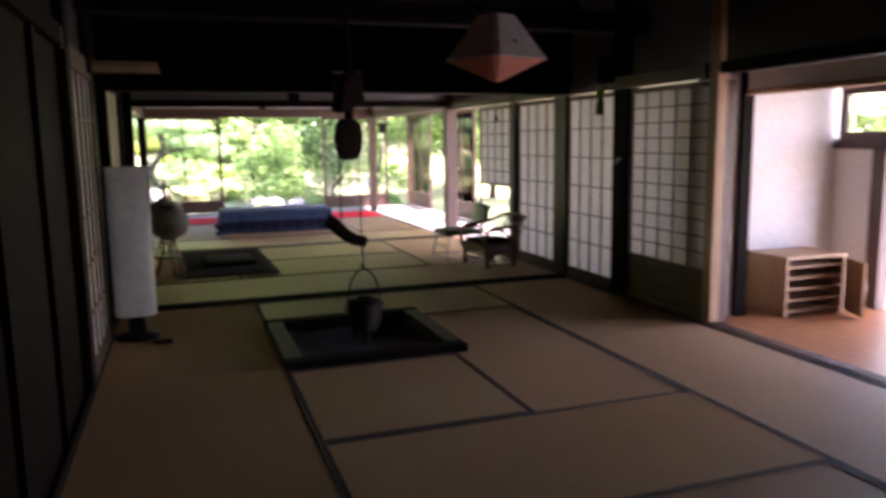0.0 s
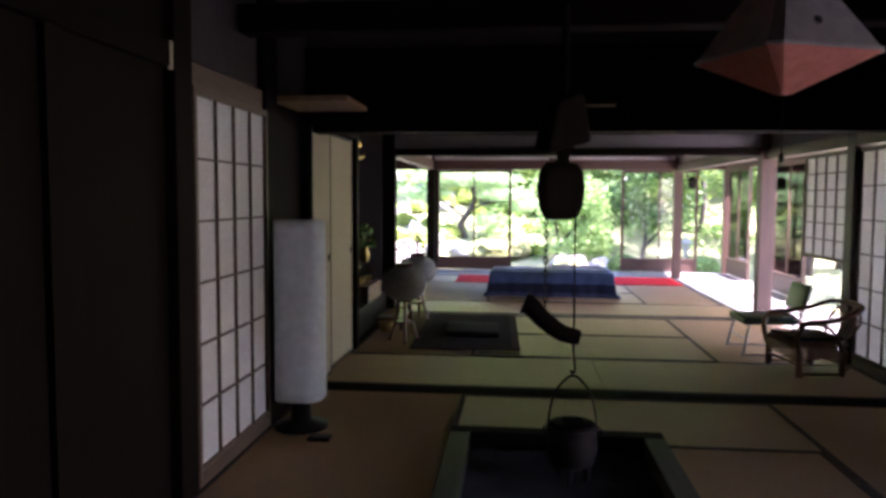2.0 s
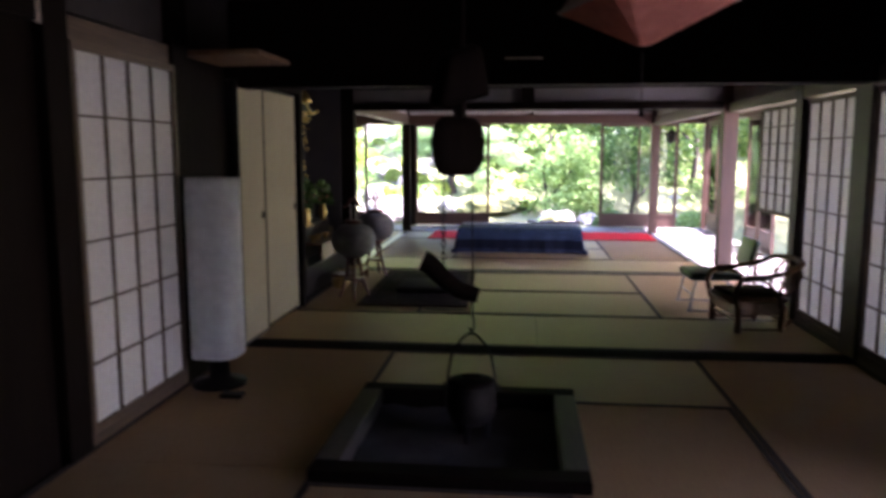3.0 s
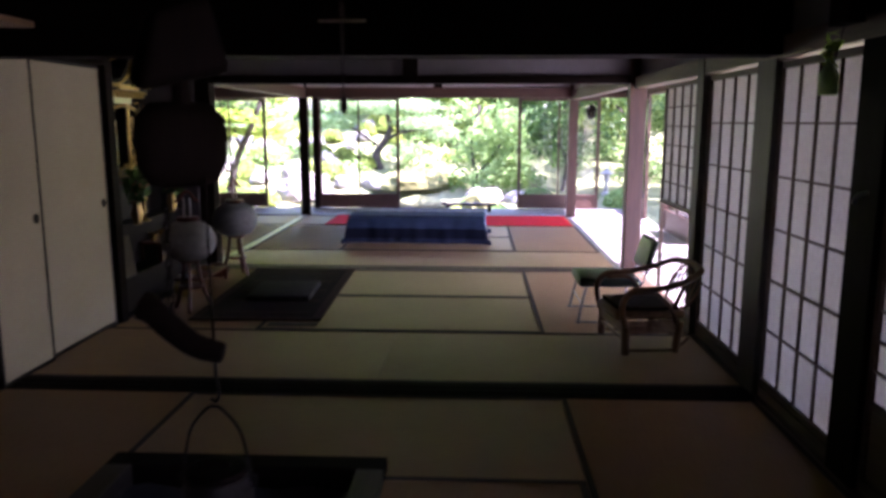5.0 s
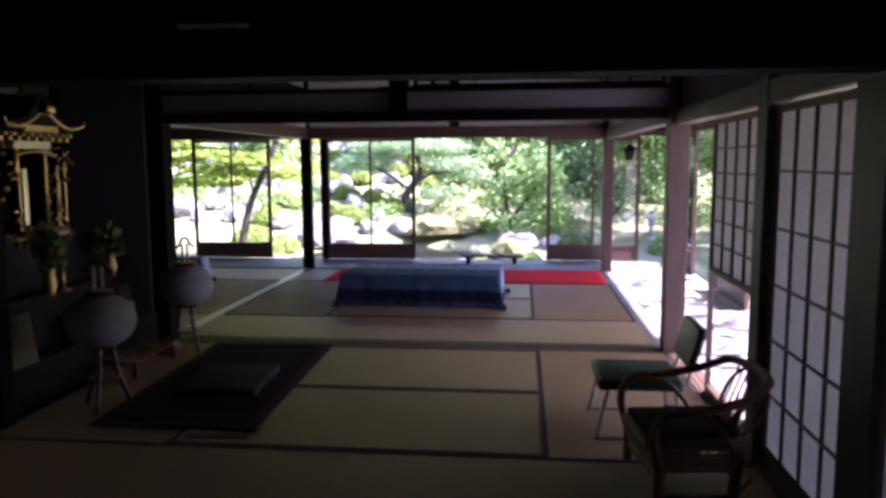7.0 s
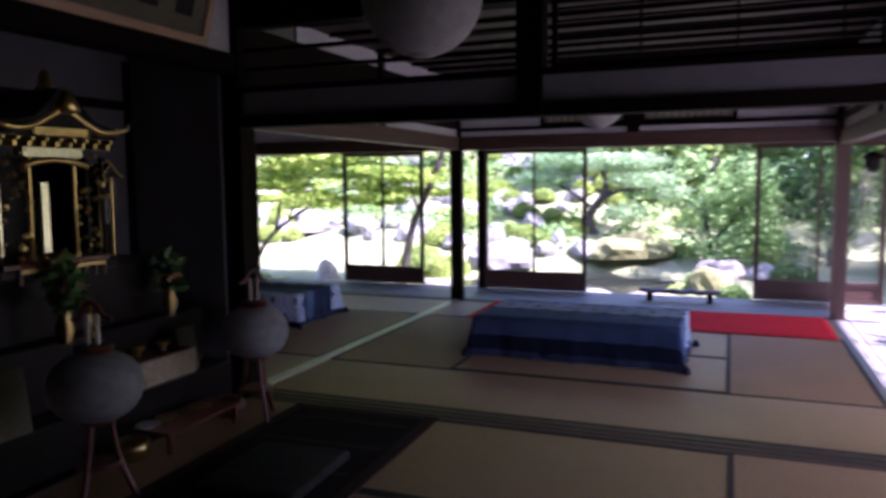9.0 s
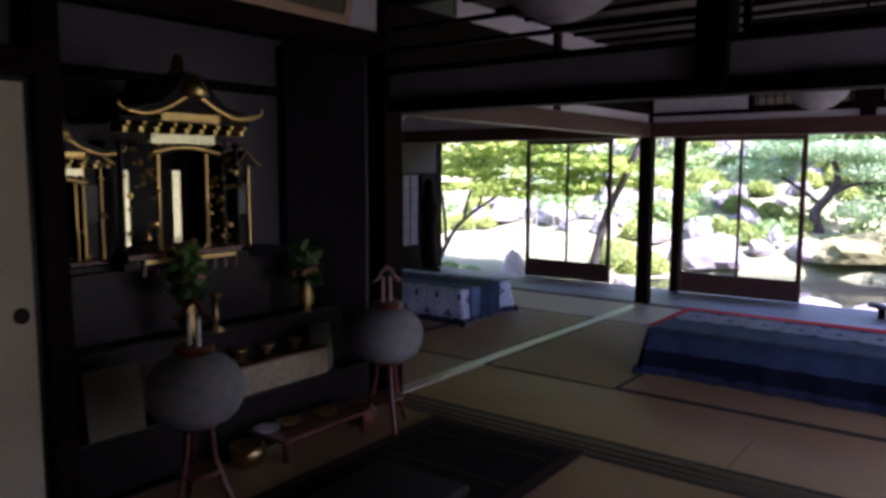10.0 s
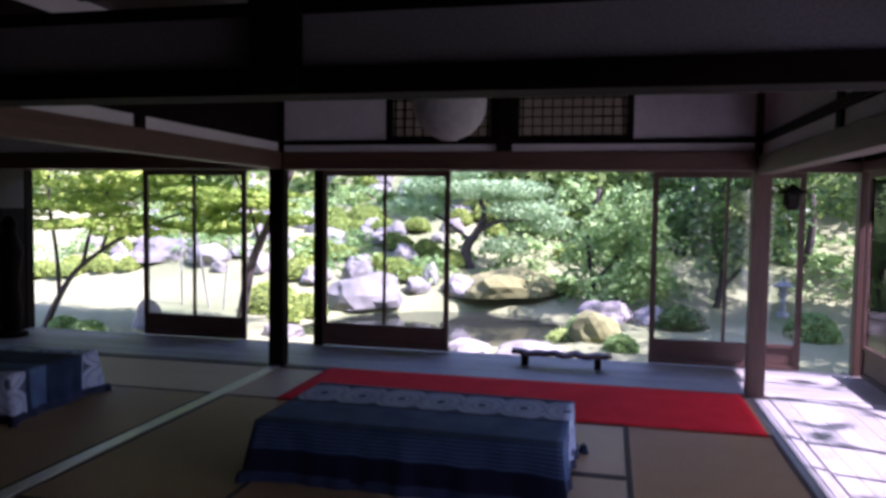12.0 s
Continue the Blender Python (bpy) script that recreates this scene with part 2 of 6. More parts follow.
def cloth_material():
    """Indigo cloth: a pale band with round motifs along the top, fine stripes on the hanging sides."""
    m, nt, b = nodes_of("indigo dyed tablecloth")
    tc = nt.nodes.new("ShaderNodeTexCoord")
    sp = nt.nodes.new("ShaderNodeSeparateXYZ")
    nt.links.new(tc.outputs["UV"], sp.inputs[0])

    def math_node(op, a, c=0.0, d=None):
        n = nt.nodes.new("ShaderNodeMath")
        n.operation = op
        for i, v in enumerate((a, c) if d is None else (a, c, d)):
            if isinstance(v, (int, float)):
                n.inputs[i].default_value = v
            else:
                nt.links.new(v, n.inputs[i])
        return n.outputs[0]
    u, v = sp.outputs[0], sp.outputs[1]
    inband = math_node("MULTIPLY", math_node("GREATER_THAN", v, 0.50), math_node("LESS_THAN", v, 0.78))
    cu = math_node("SUBTRACT", math_node("FRACT", math_node("DIVIDE", u, 0.24)), 0.5)
    cv = math_node("DIVIDE", math_node("SUBTRACT", v, 0.64), 0.24)
    d = math_node("SQRT", math_node("ADD", math_node("MULTIPLY", cu, cu), math_node("MULTIPLY", cv, cv)))
    # interlocking ovals with a dark eye, faint double outlines
    ring = math_node("GREATER_THAN", d, 0.60)
    eye = math_node("LESS_THAN", d, 0.10)
    outline = math_node("MULTIPLY", math_node("LESS_THAN", math_node("ABSOLUTE", math_node("SUBTRACT", d, 0.47)), 0.03), 0.35)
    halo = math_node("MULTIPLY", math_node("LESS_THAN", math_node("ABSOLUTE", math_node("SUBTRACT", d, 0.24)), 0.035), 0.3)
    motif = math_node("MAXIMUM", math_node("MAXIMUM", ring, eye), math_node("MAXIMUM", outline, halo))
    line1 = math_node("LESS_THAN", math_node("ABSOLUTE", math_node("SUBTRACT", v, 0.50)), 0.012)
    line2 = math_node("LESS_THAN", math_node("ABSOLUTE", math_node("SUBTRACT", v, 0.78)), 0.012)
    n1 = node(nt, "ShaderNodeTexNoise", Scale=6.0, Detail=5.0)
    n2 = node(nt, "ShaderNodeTexNoise", Scale=240.0, Detail=2.0)
    for n in (n1, n2):
        nt.links.new(tc.outputs["UV"], n.inputs["Vector"])
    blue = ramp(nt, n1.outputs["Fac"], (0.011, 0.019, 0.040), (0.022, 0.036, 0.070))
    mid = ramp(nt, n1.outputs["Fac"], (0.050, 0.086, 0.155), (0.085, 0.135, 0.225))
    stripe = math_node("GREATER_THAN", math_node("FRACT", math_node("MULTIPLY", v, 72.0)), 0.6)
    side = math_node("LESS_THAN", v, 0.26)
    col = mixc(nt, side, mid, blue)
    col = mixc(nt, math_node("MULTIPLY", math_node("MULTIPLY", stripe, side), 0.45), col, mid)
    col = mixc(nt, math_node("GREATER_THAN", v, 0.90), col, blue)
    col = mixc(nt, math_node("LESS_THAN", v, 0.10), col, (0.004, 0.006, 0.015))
    pale = ramp(nt, n1.outputs["Fac"], (0.30, 0.34, 0.44), (0.42, 0.46, 0.56))
    col = mixc(nt, inband, col, pale)
    col = mixc(nt, math_node("MULTIPLY", inband, math_node("MULTIPLY", motif, 0.8)), col, blue)
    col = mixc(nt, math_node("MAXIMUM", line1, line2), col, blue)
    nt.links.new(col, b.inputs["Base Color"])
    b.inputs["Roughness"].default_value = 0.85
    b.inputs["Specular IOR Level"].default_value = 0.15
    bump(nt, b, n2.outputs["Fac"], 0.4, 0.002)
    return m


moss, water_mat, cloth_mat = ground_material(), water_material(), cloth_material()
hem = mat("dark indigo hem", (0.004, 0.007, 0.02), (0.012, 0.02, 0.05), 0.9, (9, 9, 9), 200, 0.3)
white_glaze = mat("white glazed ceramic", (0.6, 0.58, 0.55), (0.75, 0.73, 0.7), 0.25, (9, 9, 9), 60, 0.05)
green_glass = thin("green glass vase", (0.25, 0.40, 0.15), (0.4, 0.55, 0.25), 0.6, 9, 0.15)


# ---- building helpers ----
def box(x0, x1, y0, y1, z0, z1, bm=None, bev=0.0):
    bm = bm or bmesh.new()
    t = bmesh.new() if bev else bm
    v = [t.verts.new((x, y, z)) for x in (x0, x1) for y in (y0, y1) for z in (z0, z1)]
    for f in ((0, 1, 3, 2), (4, 6, 7, 5), (0, 4, 5, 1), (2, 3, 7, 6), (0, 2, 6, 4), (1, 5, 7, 3)):
        t.faces.new([v[i] for i in f])
    if bev:
        bmesh.ops.bevel(t, geom=t.edges[:], offset=bev, segments=2, profile=0.6, affect="EDGES")
        me = bpy.data.meshes.new("tmp")
        t.to_mesh(me)
        t.free()
        bm.from_mesh(me)
        bpy.data.meshes.remove(me)
    return bm


def part(name, bm, material, parent=None, label="", smooth=False):
    me = bpy.data.meshes.new(name)
    bmesh.ops.recalc_face_normals(bm, faces=bm.faces[:])
    bm.to_mesh(me)
    bm.free()
    me.materials.append(material)
    if smooth:
        me.polygons.foreach_set("use_smooth", [True] * len(me.polygons))
    ob = new(name, me)
    if parent:
        ob.parent = parent
    if label:
        ob["label"] = label
    return ob


def B(name, b, material, parent=None, bev=0.0, label=""):
    return part(name, box(*b, bev=bev), material, parent, label)


def S(name, b, material, label, category, bev=0.0):
    """A box of the setting."""
    return tagged(B(name, b, material, None, bev), label, category, "", "structure")


def thing(name, m, label, category, group=""):
    ob = new(name)
    ob.matrix_basis = m
    return tagged(ob, label, category, group)


def lathe(profile, seg=24, bm=None, sx=1.0, sy=1.0):
    bm = bm or bmesh.new()
    rings = []
    for r, z in profile:
        rings.append([bm.verts.new((r * sx * math.cos(2 * math.pi * i / seg), r * sy * math.sin(2 * math.pi * i / seg), z)) for i in range(seg)])
    for a, c in zip(rings, rings[1:]):
        for i in range(seg):
            bm.faces.new((a[i], a[(i + 1) % seg], c[(i + 1) % seg], c[i]))
    bm.faces.new(rings[0][::-1])
    bm.faces.new(rings[-1])
    return bm


def tube(points, r, seg=8, bm=None, r_end=None):
    """A round rod along a smooth line through the points."""
    bm = bm or bmesh.new()
    pts = [Vector(p) for p in points]
    rings = []
    for i, p in enumerate(pts):
        d = (pts[min(i + 1, len(pts) - 1)] - pts[max(i - 1, 0)]).normalized()
        a = d.orthogonal().normalized() if not rings else (last - d * last.dot(d)).normalized()
        last = a
        c = d.cross(a)
        rr = r if r_end is None else r + (r_end - r) * i / (len(pts) - 1)
        rings.append([bm.verts.new(p + (a * math.cos(k * 2 * math.pi / seg) + c * math.sin(k * 2 * math.pi / seg)) * rr) for k in range(seg)])
    for a, c in zip(rings, rings[1:]):
        for k in range(seg):
            bm.faces.new((a[k], a[(k + 1) % seg], c[(k + 1) % seg], c[k]))
    bm.faces.new(rings[0][::-1])
    bm.faces.new(rings[-1])
    return bm


def curve_pts(points, n=8):
    """Catmull-Rom line through a few points."""
    p = [Vector(q) for q in points]
    p = [p[0] * 2 - p[1]] + p + [p[-1] * 2 - p[-2]]
    out = []
    for i in range(1, len(p) - 2):
        for k in range(n):
            t = k / n
            out.append(0.5 * ((2 * p[i]) + (p[i + 1] - p[i - 1]) * t + (2 * p[i - 1] - 5 * p[i] + 4 * p[i + 1] - p[i + 2]) * t * t + (3 * p[i] - p[i - 1] - 3 * p[i + 1] + p[i + 2]) * t ** 3))
    return out + [p[-2]]


# ---- setting: room plan ----
XL, XR = -2.96, 1.02          # faces of the long side walls
KAM = 1.75                    # underside of the lintels
T1A, T1B = -1.20, -1.00       # sill between hearth room and altar room
T2A, T2B = 2.08, 2.28         # sill between altar room and garden room
YP, YD = 6.30, 7.40           # garden posts, garden glass doors
X4 = -6.60                    # end of the side room
XE = 2.05                     # outer line of the right veranda

subfloor = S("floor", (-7.0, 1.08, -9.6, 6.36, -0.16, -0.055), dark_x, "dark wooden subfloor under the tatami mats", "floor")


def tatami_mat(x0, x1, y0, y1, along):
    """A mat with its two cloth borders on the long sides."""
    w, l = (x1 - x0, y1 - y0) if along == "y" else (y1 - y0, x1 - x0)
    bm = box(-l / 2 + 0.002, l / 2 - 0.002, -w / 2 + 0.002, w / 2 - 0.002, -0.05, 0.0)
    me = bpy.data.meshes.new("tatami_mat")
    bm.to_mesh(me)
    bm.free()
    me.materials.append(tatami)
    m = new("tatami_mat", me)
    m.parent = subfloor
    m.matrix_basis = pose((x0 + x1) / 2, (y0 + y1) / 2, 0, 0, 0, 90 if along == "y" else 0)
    for s in (-1, 1):
        e = s * w / 2
        a, c = sorted((e - s * 0.003, e - s * 0.030))
        B("border", (-l / 2 + 0.002, l / 2 - 0.002, a, c, -0.048, 0.004), border, m)
    return m


for a in ((-2.95, -1.89, -3.05, T1A, "y"), (-2.95, -1.89, -4.98, -3.05, "y"), (-2.95, -1.89, -6.9, -4.98, "y"),
          (-1.89, 0.0, -2.12, T1A, "x"), (-0.90, 0.0, -4.26, -2.12, "y"), (-1.89, -0.90, -4.26, -3.17, "x"),
          (-1.89, 0.0, -5.19, -4.26, "x"), (0.0, 0.99, -3.15, T1A, "y"), (0.0, 0.99, -5.19, -3.15, "y"),
          (-1.89, -0.95, -7.05, -5.19, "y"), (-0.95, 0.0, -7.05, -5.19, "y"), (0.0, 0.99, -7.05, -5.19, "y"),
          (-2.95, -0.97, -9.0, -7.05, "y"), (-0.97, 0.99, -9.0, -7.05, "y"),
          (-2.95, -0.97, T1B, 0.0, "x"), (-0.97, 0.99, T1B, 0.0, "x"),
          (-1.91, 0.0, 0.0, 1.025, "x"), (-1.91, 0.0, 1.025, T2A, "x"), (0.0, 0.99, 0.0, T2A, "y"), (-2.95, -1.91, 0.0, T2A, "y"),
          (-2.95, -0.97, T2B, 3.215, "x"), (-0.97, 0.92, T2B, 3.215, "x"),
          (-1.92, -0.02, 3.215, 4.22, "x"), (-1.92, -0.02, 4.22, 5.22, "x"), (-0.02, 0.92, 3.215, 5.22, "y"), (-2.96, -1.92, 3.215, 5.22, "y"),
          (-2.96, -1.0, 5.22, 6.24, "x"), (-1.0, 0.92, 5.22, 6.24, "x"),
          (-4.95, -3.06, T2B, 3.25, "x"), (-6.5, -4.95, T2B, 3.25, "x"), (-4.0, -3.06, 3.25, 5.24, "y"), (-4.95, -4.0, 3.25, 5.24, "y"),
          (-5.9, -4.95, 3.25, 5.24, "y"), (-6.5, -5.9, 3.25, 5.24, "y"), (-4.95, -3.06, 5.24, 6.24, "x"), (-6.5, -4.95, 5.24, 6.24, "x")):
    tatami_mat(*a)

grey_sill = mat("weathered grey sill wood", (0.16, 0.15, 0.145), (0.28, 0.265, 0.26), 0.4, (26, 1.6, 26), 110, 0.2)
# pale base colour helps out the garden's glancing reflection on this sill
sheen_sill = mat("sill wood with painted sheen", (0.42, 0.37, 0.26), (0.55, 0.50, 0.37), 0.3, (26, 1.6, 26), 110, 0.15)


# grooved sills
def sill(name, b, material, axis, n=2):
    ob = S(name, b, material, "grooved wooden sliding-door sill between tatami rooms", "sill", 0.004)
    for i in range(n):
        f = (i + 1) / (n + 1)
        if axis == "x":
            c = b[2] + (b[3] - b[2]) * f
            B("rail", (b[0], b[1], c - 0.018, c + 0.018, b[5], b[5] + 0.006), material, ob)
        else:
            c = b[0] + (b[1] - b[0]) * f
            B("rail", (c - 0.018, c + 0.018, b[2], b[3], b[5], b[5] + 0.006), material, ob)


sill("sill_1", (XL, XR, T1A, T1B, -0.1, 0.004), dark_x, "x")
sill("sill_2", (XL, 0.95, T2A, T2B, -0.1, 0.004), brown_x, "x")
sill("sill_3", (-3.06, -2.965, T2B, YP - 0.06, -0.1, 0.008), sheen_sill, "y", 0)
sill("sill_4", (0.92, 1.08, T2B, YP - 0.06, -0.1, 0.0), grey_sill, "y")
sill("sill_5", (X4, 1.08, 6.24, 6.38, -0.1, 0.0), brown_x, "x")
sill("sill_6", (0.99, 1.12, -3.1, T2A, -0.1, 0.01), brown_y, "y")
sill("sill_7", (0.99, 1.12, -5.7, -3.1, -0.1, 0.01), brown_y, "y")


def post(name, x0, x1, y0, y1, z1, material, label):
    return S(name, (x0, x1, y0, y1, -0.1, z1), material, label, "post", 0.006)


post("post_1", 0.95, 1.10, 2.08, 2.23, 2.6, red_z, "square reddish cedar post beside the veranda")
post("post_2", 0.92, 1.05, 6.24, 6.37, 2.6, red_z, "square reddish cedar post at the garden corner")
post("post_3", -3.08, -2.95, 6.24, 6.37, 2.6, dark_z, "dark cedar post between the garden rooms")
post("post_4", -3.06, -2.92, 2.08, 2.24, 2.6, dark_z, "dark timber post beside the altar alcove")
post("post_5", 0.99, 1.12, -1.12, -0.88, 2.6, old_z, "dark brown timber post between the shoji doors")
post("post_6", 0.98, 1.11, 0.00, 0.14, 2.6, old_z, "slim dark brown timber post between shoji doors")
post("post_7", 0.995, 1.12, -2.13, -1.92, 2.6, dark_z, "thick soot-dark timber post by the shoji")
post("post_8", 1.01, 1.09, -3.18, -3.09, 2.6, tan_z, "pale reddish post at the entrance opening")
post("post_9", 1.44, 1.54, -2.94, -2.84, 2.6, dark_z, "dark post inside the entrance")
post("post_10", -3.10, -2.93, -2.05, -1.86, 2.6, dark_z, "dark timber post on the side wall")
post("post_11", -3.06, -2.93, -1.07, -0.94, 2.6, dark_z, "dark timber post at the sill")
post("post_12", -3.10, -2.93, -3.12, -2.96, 2.6, dark_z, "dark timber post beside the paper screen")
post("post_13", -3.06, -2.91, 0.105, 0.21, 2.6, dark_z, "dark timber post beside the altar alcove")
post("post_14", -6.72, -6.59, 7.34, 7.46, 2.6, dark_z, "dark veranda corner post")
post("post_15", 1.99, 2.11, 7.34, 7.46, 2.6, red_z, "reddish veranda corner post")
post("post_16", -3.12, -3.02, 7.35, 7.45, 2.6, dark_z, "dark veranda door post")
post("post_17", XL - 0.1, XL + 0.02, -9.2, -9.0, 2.6, dark_z, "dark post at the back wall")

# lintels and the walls over them
def lintel(name, b, material, label="dark wooden sliding-door lintel"):
    return S(name, b, material, label, "lintel", 0.004)


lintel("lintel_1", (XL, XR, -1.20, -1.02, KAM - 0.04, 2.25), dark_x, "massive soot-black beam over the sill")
lintel("lintel_2", (XL, 0.97, 2.10, 2.24, KAM - 0.005, 1.82), dark_x)
lintel("lintel_3", (XL, 0.95, YP - 0.05, YP + 0.06, KAM, 1.90), red_x, "reddish lintel over the garden opening")
lintel("lintel_4", (-3.07, -2.96, 2.24, YP - 0.06, KAM, 1.90), red_y, "reddish lintel between the garden rooms")
lintel("lintel_5", (0.94, 1.06, 2.23, YP - 0.06, KAM - 0.03, 1.86), red_y, "reddish lintel along the veranda")
lintel("lintel_6", (0.985, 1.115, -3.08, 2.08, 1.70, 1.80), brown_y, "brown lintel over the shoji doors")
lintel("lintel_7", (X4, -3.08, YP - 0.05, YP + 0.06, KAM, 1.90), red_x, "reddish lintel over the side room opening")
lintel("lintel_8", (X4, 2.11, YD - 0.06, YD + 0.06, 1.79, 1.88), red_x, "reddish head rail over the glass doors")
lintel("lintel_9", (XE - 0.06, XE + 0.06, -2.7, YD - 0.07, 1.79, 1.88), red_y, "reddish head rail over the veranda doors")
lintel("lintel_10", (-3.06, -2.93, 0.21, 2.08, 2.08, 2.20), dark_y, "dark beam over the altar alcove")
lintel("lintel_11", (-3.06, -2.95, -2.98, -2.05, 1.76, 1.86), brown_y, "brown lintel over the paper screen")
lintel("lintel_12", (-3.06, -2.90, -1.22, 0.105, 1.765, 1.86), dark_y, "dark lintel over the sliding panels")
lintel("lintel_13", (0.99, 1.11, -5.7, -3.22, 1.72, 1.80), dark_y, "dark lintel over the entrance opening")
lintel("lintel_14", (1.46, 1.54, -5.7, -2.94, 1.60, 1.64), tan_y, "pale lintel inside the entrance")

S("wall_upper_1", (XL, 0.95, 2.125, 2.20, 1.82, 1.965), shaded_plaster, "plaster strip above the lintel, greyed for shade", "wall")
S("wall_upper_2", (XL, 0.92, YP - 0.02, YP + 0.03, 1.90, 1.96), plaster, "narrow white plaster strip above the lintel", "wall")
S("wall_upper_3", (-3.04, -2.99, 2.24, YP - 0.06, 1.90, 1.98), plaster, "narrow white plaster strip above the lintel", "wall")
S("wall_upper_4", (0.97, 1.03, 2.23, YP - 0.06, 1.86, 2.6), plaster, "white plaster wall above the veranda lintel", "wall")
S("wall_upper_5", (1.03, 1.09, -3.08, 2.08, 1.80, 2.6), shaded_plaster, "plaster wall above the shoji doors, darkened for shade", "wall")
S("wall_upper_6", (-3.04, -2.98, 0.21, 2.08, 2.20, 2.75), plaster, "white plaster wall above the altar alcove", "wall")
S("wall_upper_7", (-3.05, -2.98, -2.98, 0.06, 1.88, 2.6), blackboard, "near-black wall above the panels", "wall")
S("wall_upper_8", (1.03, 1.09, -5.7, -3.22, 1.80, 2.6), blackboard, "sooty boarded wall above the entrance opening", "wall")
S("wall_upper_9", (1.47, 1.53, -5.7, -2.94, 1.64, 2.6), bright_plaster, "white plaster wall above the inner lintel", "wall")
S("wall_upper_10", (X4, -3.08, YP - 0.02, YP + 0.03, 1.90, 2.6), plaster, "white plaster wall above the side room lintel", "wall")
S("wall_upper_11", (X4, 2.11, YD - 0.04, YD + 0.04, 1.88, 2.6), dark_x, "dark boards above the glass doors", "wall")
S("wall_upper_12", (XE - 0.04, XE + 0.04, -2.7, YD - 0.06, 1.88, 2.6), dark_y, "dark boards above the veranda doors", "wall")
S("wall_upper_13", (XL, XR, -1.15, -1.07, 2.25, 2.9), blackboard, "sooty boarded wall above the beam", "wall")

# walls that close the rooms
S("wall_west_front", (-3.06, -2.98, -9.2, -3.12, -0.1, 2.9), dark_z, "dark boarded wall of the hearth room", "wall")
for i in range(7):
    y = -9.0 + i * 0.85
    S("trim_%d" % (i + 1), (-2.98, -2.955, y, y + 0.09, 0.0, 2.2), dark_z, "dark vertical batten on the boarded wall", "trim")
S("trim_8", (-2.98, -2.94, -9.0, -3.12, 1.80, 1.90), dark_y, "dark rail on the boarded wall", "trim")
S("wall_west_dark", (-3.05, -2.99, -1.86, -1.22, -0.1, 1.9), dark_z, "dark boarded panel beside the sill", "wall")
# unseen closed room behind the left shoji; its wall slit meters their light
S("wall_west_outer", (-5.0, -4.9, -9.3, -0.12, -0.3, 1.98), deep_shade_plaster, "unseen outer wall of the next room, added to dim the shoji", "wall")
S("wall_west_outer_2", (-5.0, -4.9, -9.3, -0.12, 2.08, 2.95), deep_shade_plaster, "unseen outer wall of the next room, added to dim the shoji", "wall")
S("wall_west_north", (-4.9, -3.1, -0.18, -0.10, -0.3, 2.95), deep_shade_plaster, "unseen end wall of the next room, added to dim the shoji", "wall")
S("floor_west", (-4.9, -3.1, -9.3, -0.18, -0.16, -0.05), dark_y, "unseen floor of the next room, added to dim the shoji", "floor")
S("wall_west_south", (-4.9, -3.1, -9.3, -9.2, -0.3, 2.95), deep_shade_plaster, "unseen end wall of the next room, added to dim the shoji", "wall")
S("wall_south", (-3.1, 3.2, -9.3, -9.2, -0.3, 2.9), dark_x, "dark boarded back wall", "wall")
S("wall_east_front", (1.03, 1.10, -9.2, -5.7, -0.2, 2.9), dark_y, "dark boarded wall beside the entrance", "wall")
S("wall_alcove_back", (-3.86, -3.80, 0.07, 2.12, -0.1, 2.8), deep_shade_plaster, "grey plaster back wall of the altar alcove, shade in its colour", "wall")
S("wall_alcove_side", (-3.80, -3.06, 2.06, 2.12, -0.1, 2.8), deep_shade_plaster, "grey plaster side wall of the altar alcove, shade in its colour", "wall")
S("wall_alcove_side_2", (-3.80, -3.06, 0.07, 0.13, -0.1, 2.8), deep_shade_plaster, "grey plaster side wall of the altar alcove, shade in its colour", "wall")
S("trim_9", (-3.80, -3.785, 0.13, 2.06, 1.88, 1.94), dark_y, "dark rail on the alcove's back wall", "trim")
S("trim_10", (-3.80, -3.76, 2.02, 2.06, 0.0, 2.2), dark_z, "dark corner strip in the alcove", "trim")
S("wall_side_room", (-6.6, -3.87, 2.12, 2.18, -0.1, 2.8), deep_shade_plaster, "plaster wall of the side room, shade in its colour", "wall")
S("wall_side_end_low", (-6.68, -6.6, 2.1, 7.34, -0.3, 0.32), dark_y, "dark boarded wall under the side window", "wall")
# next two are plaster walls given black board colour for their dimness
S("wall_side_end_top", (-6.68, -6.6, 2.1, 7.34, 1.36, 2.8), blackboard, "plaster wall over the side window, blackened for dimness", "wall")
S("wall_side_end_1", (-6.68, -6.6, 2.1, 6.2, 0.32, 1.36), blackboard, "dark wall beside the side window", "wall")
S("wall_side_end_2", (-6.68, -6.6, 7.0, 7.34, 0.32, 1.36), dark_y, "dark wall beside the side window", "wall")
S("wall_entrance", (1.54, 2.7, -2.66, -2.58, -0.3, 2.7), bright_plaster, "white plaster wall of the entrance", "wall")
S("wall_entrance_stub", (1.10, 1.46, -2.90, -2.84, -0.1, 2.6), bright_plaster, "white plaster stub behind the stacked doors", "wall")
# wall with window and glazed door of the entrance
S("wall_entrance_end_1", (2.63, 2.70, -3.05, -2.66, -0.3, 1.20), bright_plaster, "white plaster wall under the entrance window", "wall")
S("wall_entrance_end_2", (2.63, 2.70, -6.0, -2.66, 1.72, 2.7), bright_plaster, "white plaster wall over the entrance window", "wall")
S("wall_entrance_end_3", (2.63, 2.70, -6.0, -4.9, -0.3, 1.72), bright_plaster, "white plaster wall beside the entrance door", "wall")
S("trim_11", (2.60, 2.70, -4.9, -2.66, 1.20, 1.27), red_y, "reddish rail between door and window", "trim")
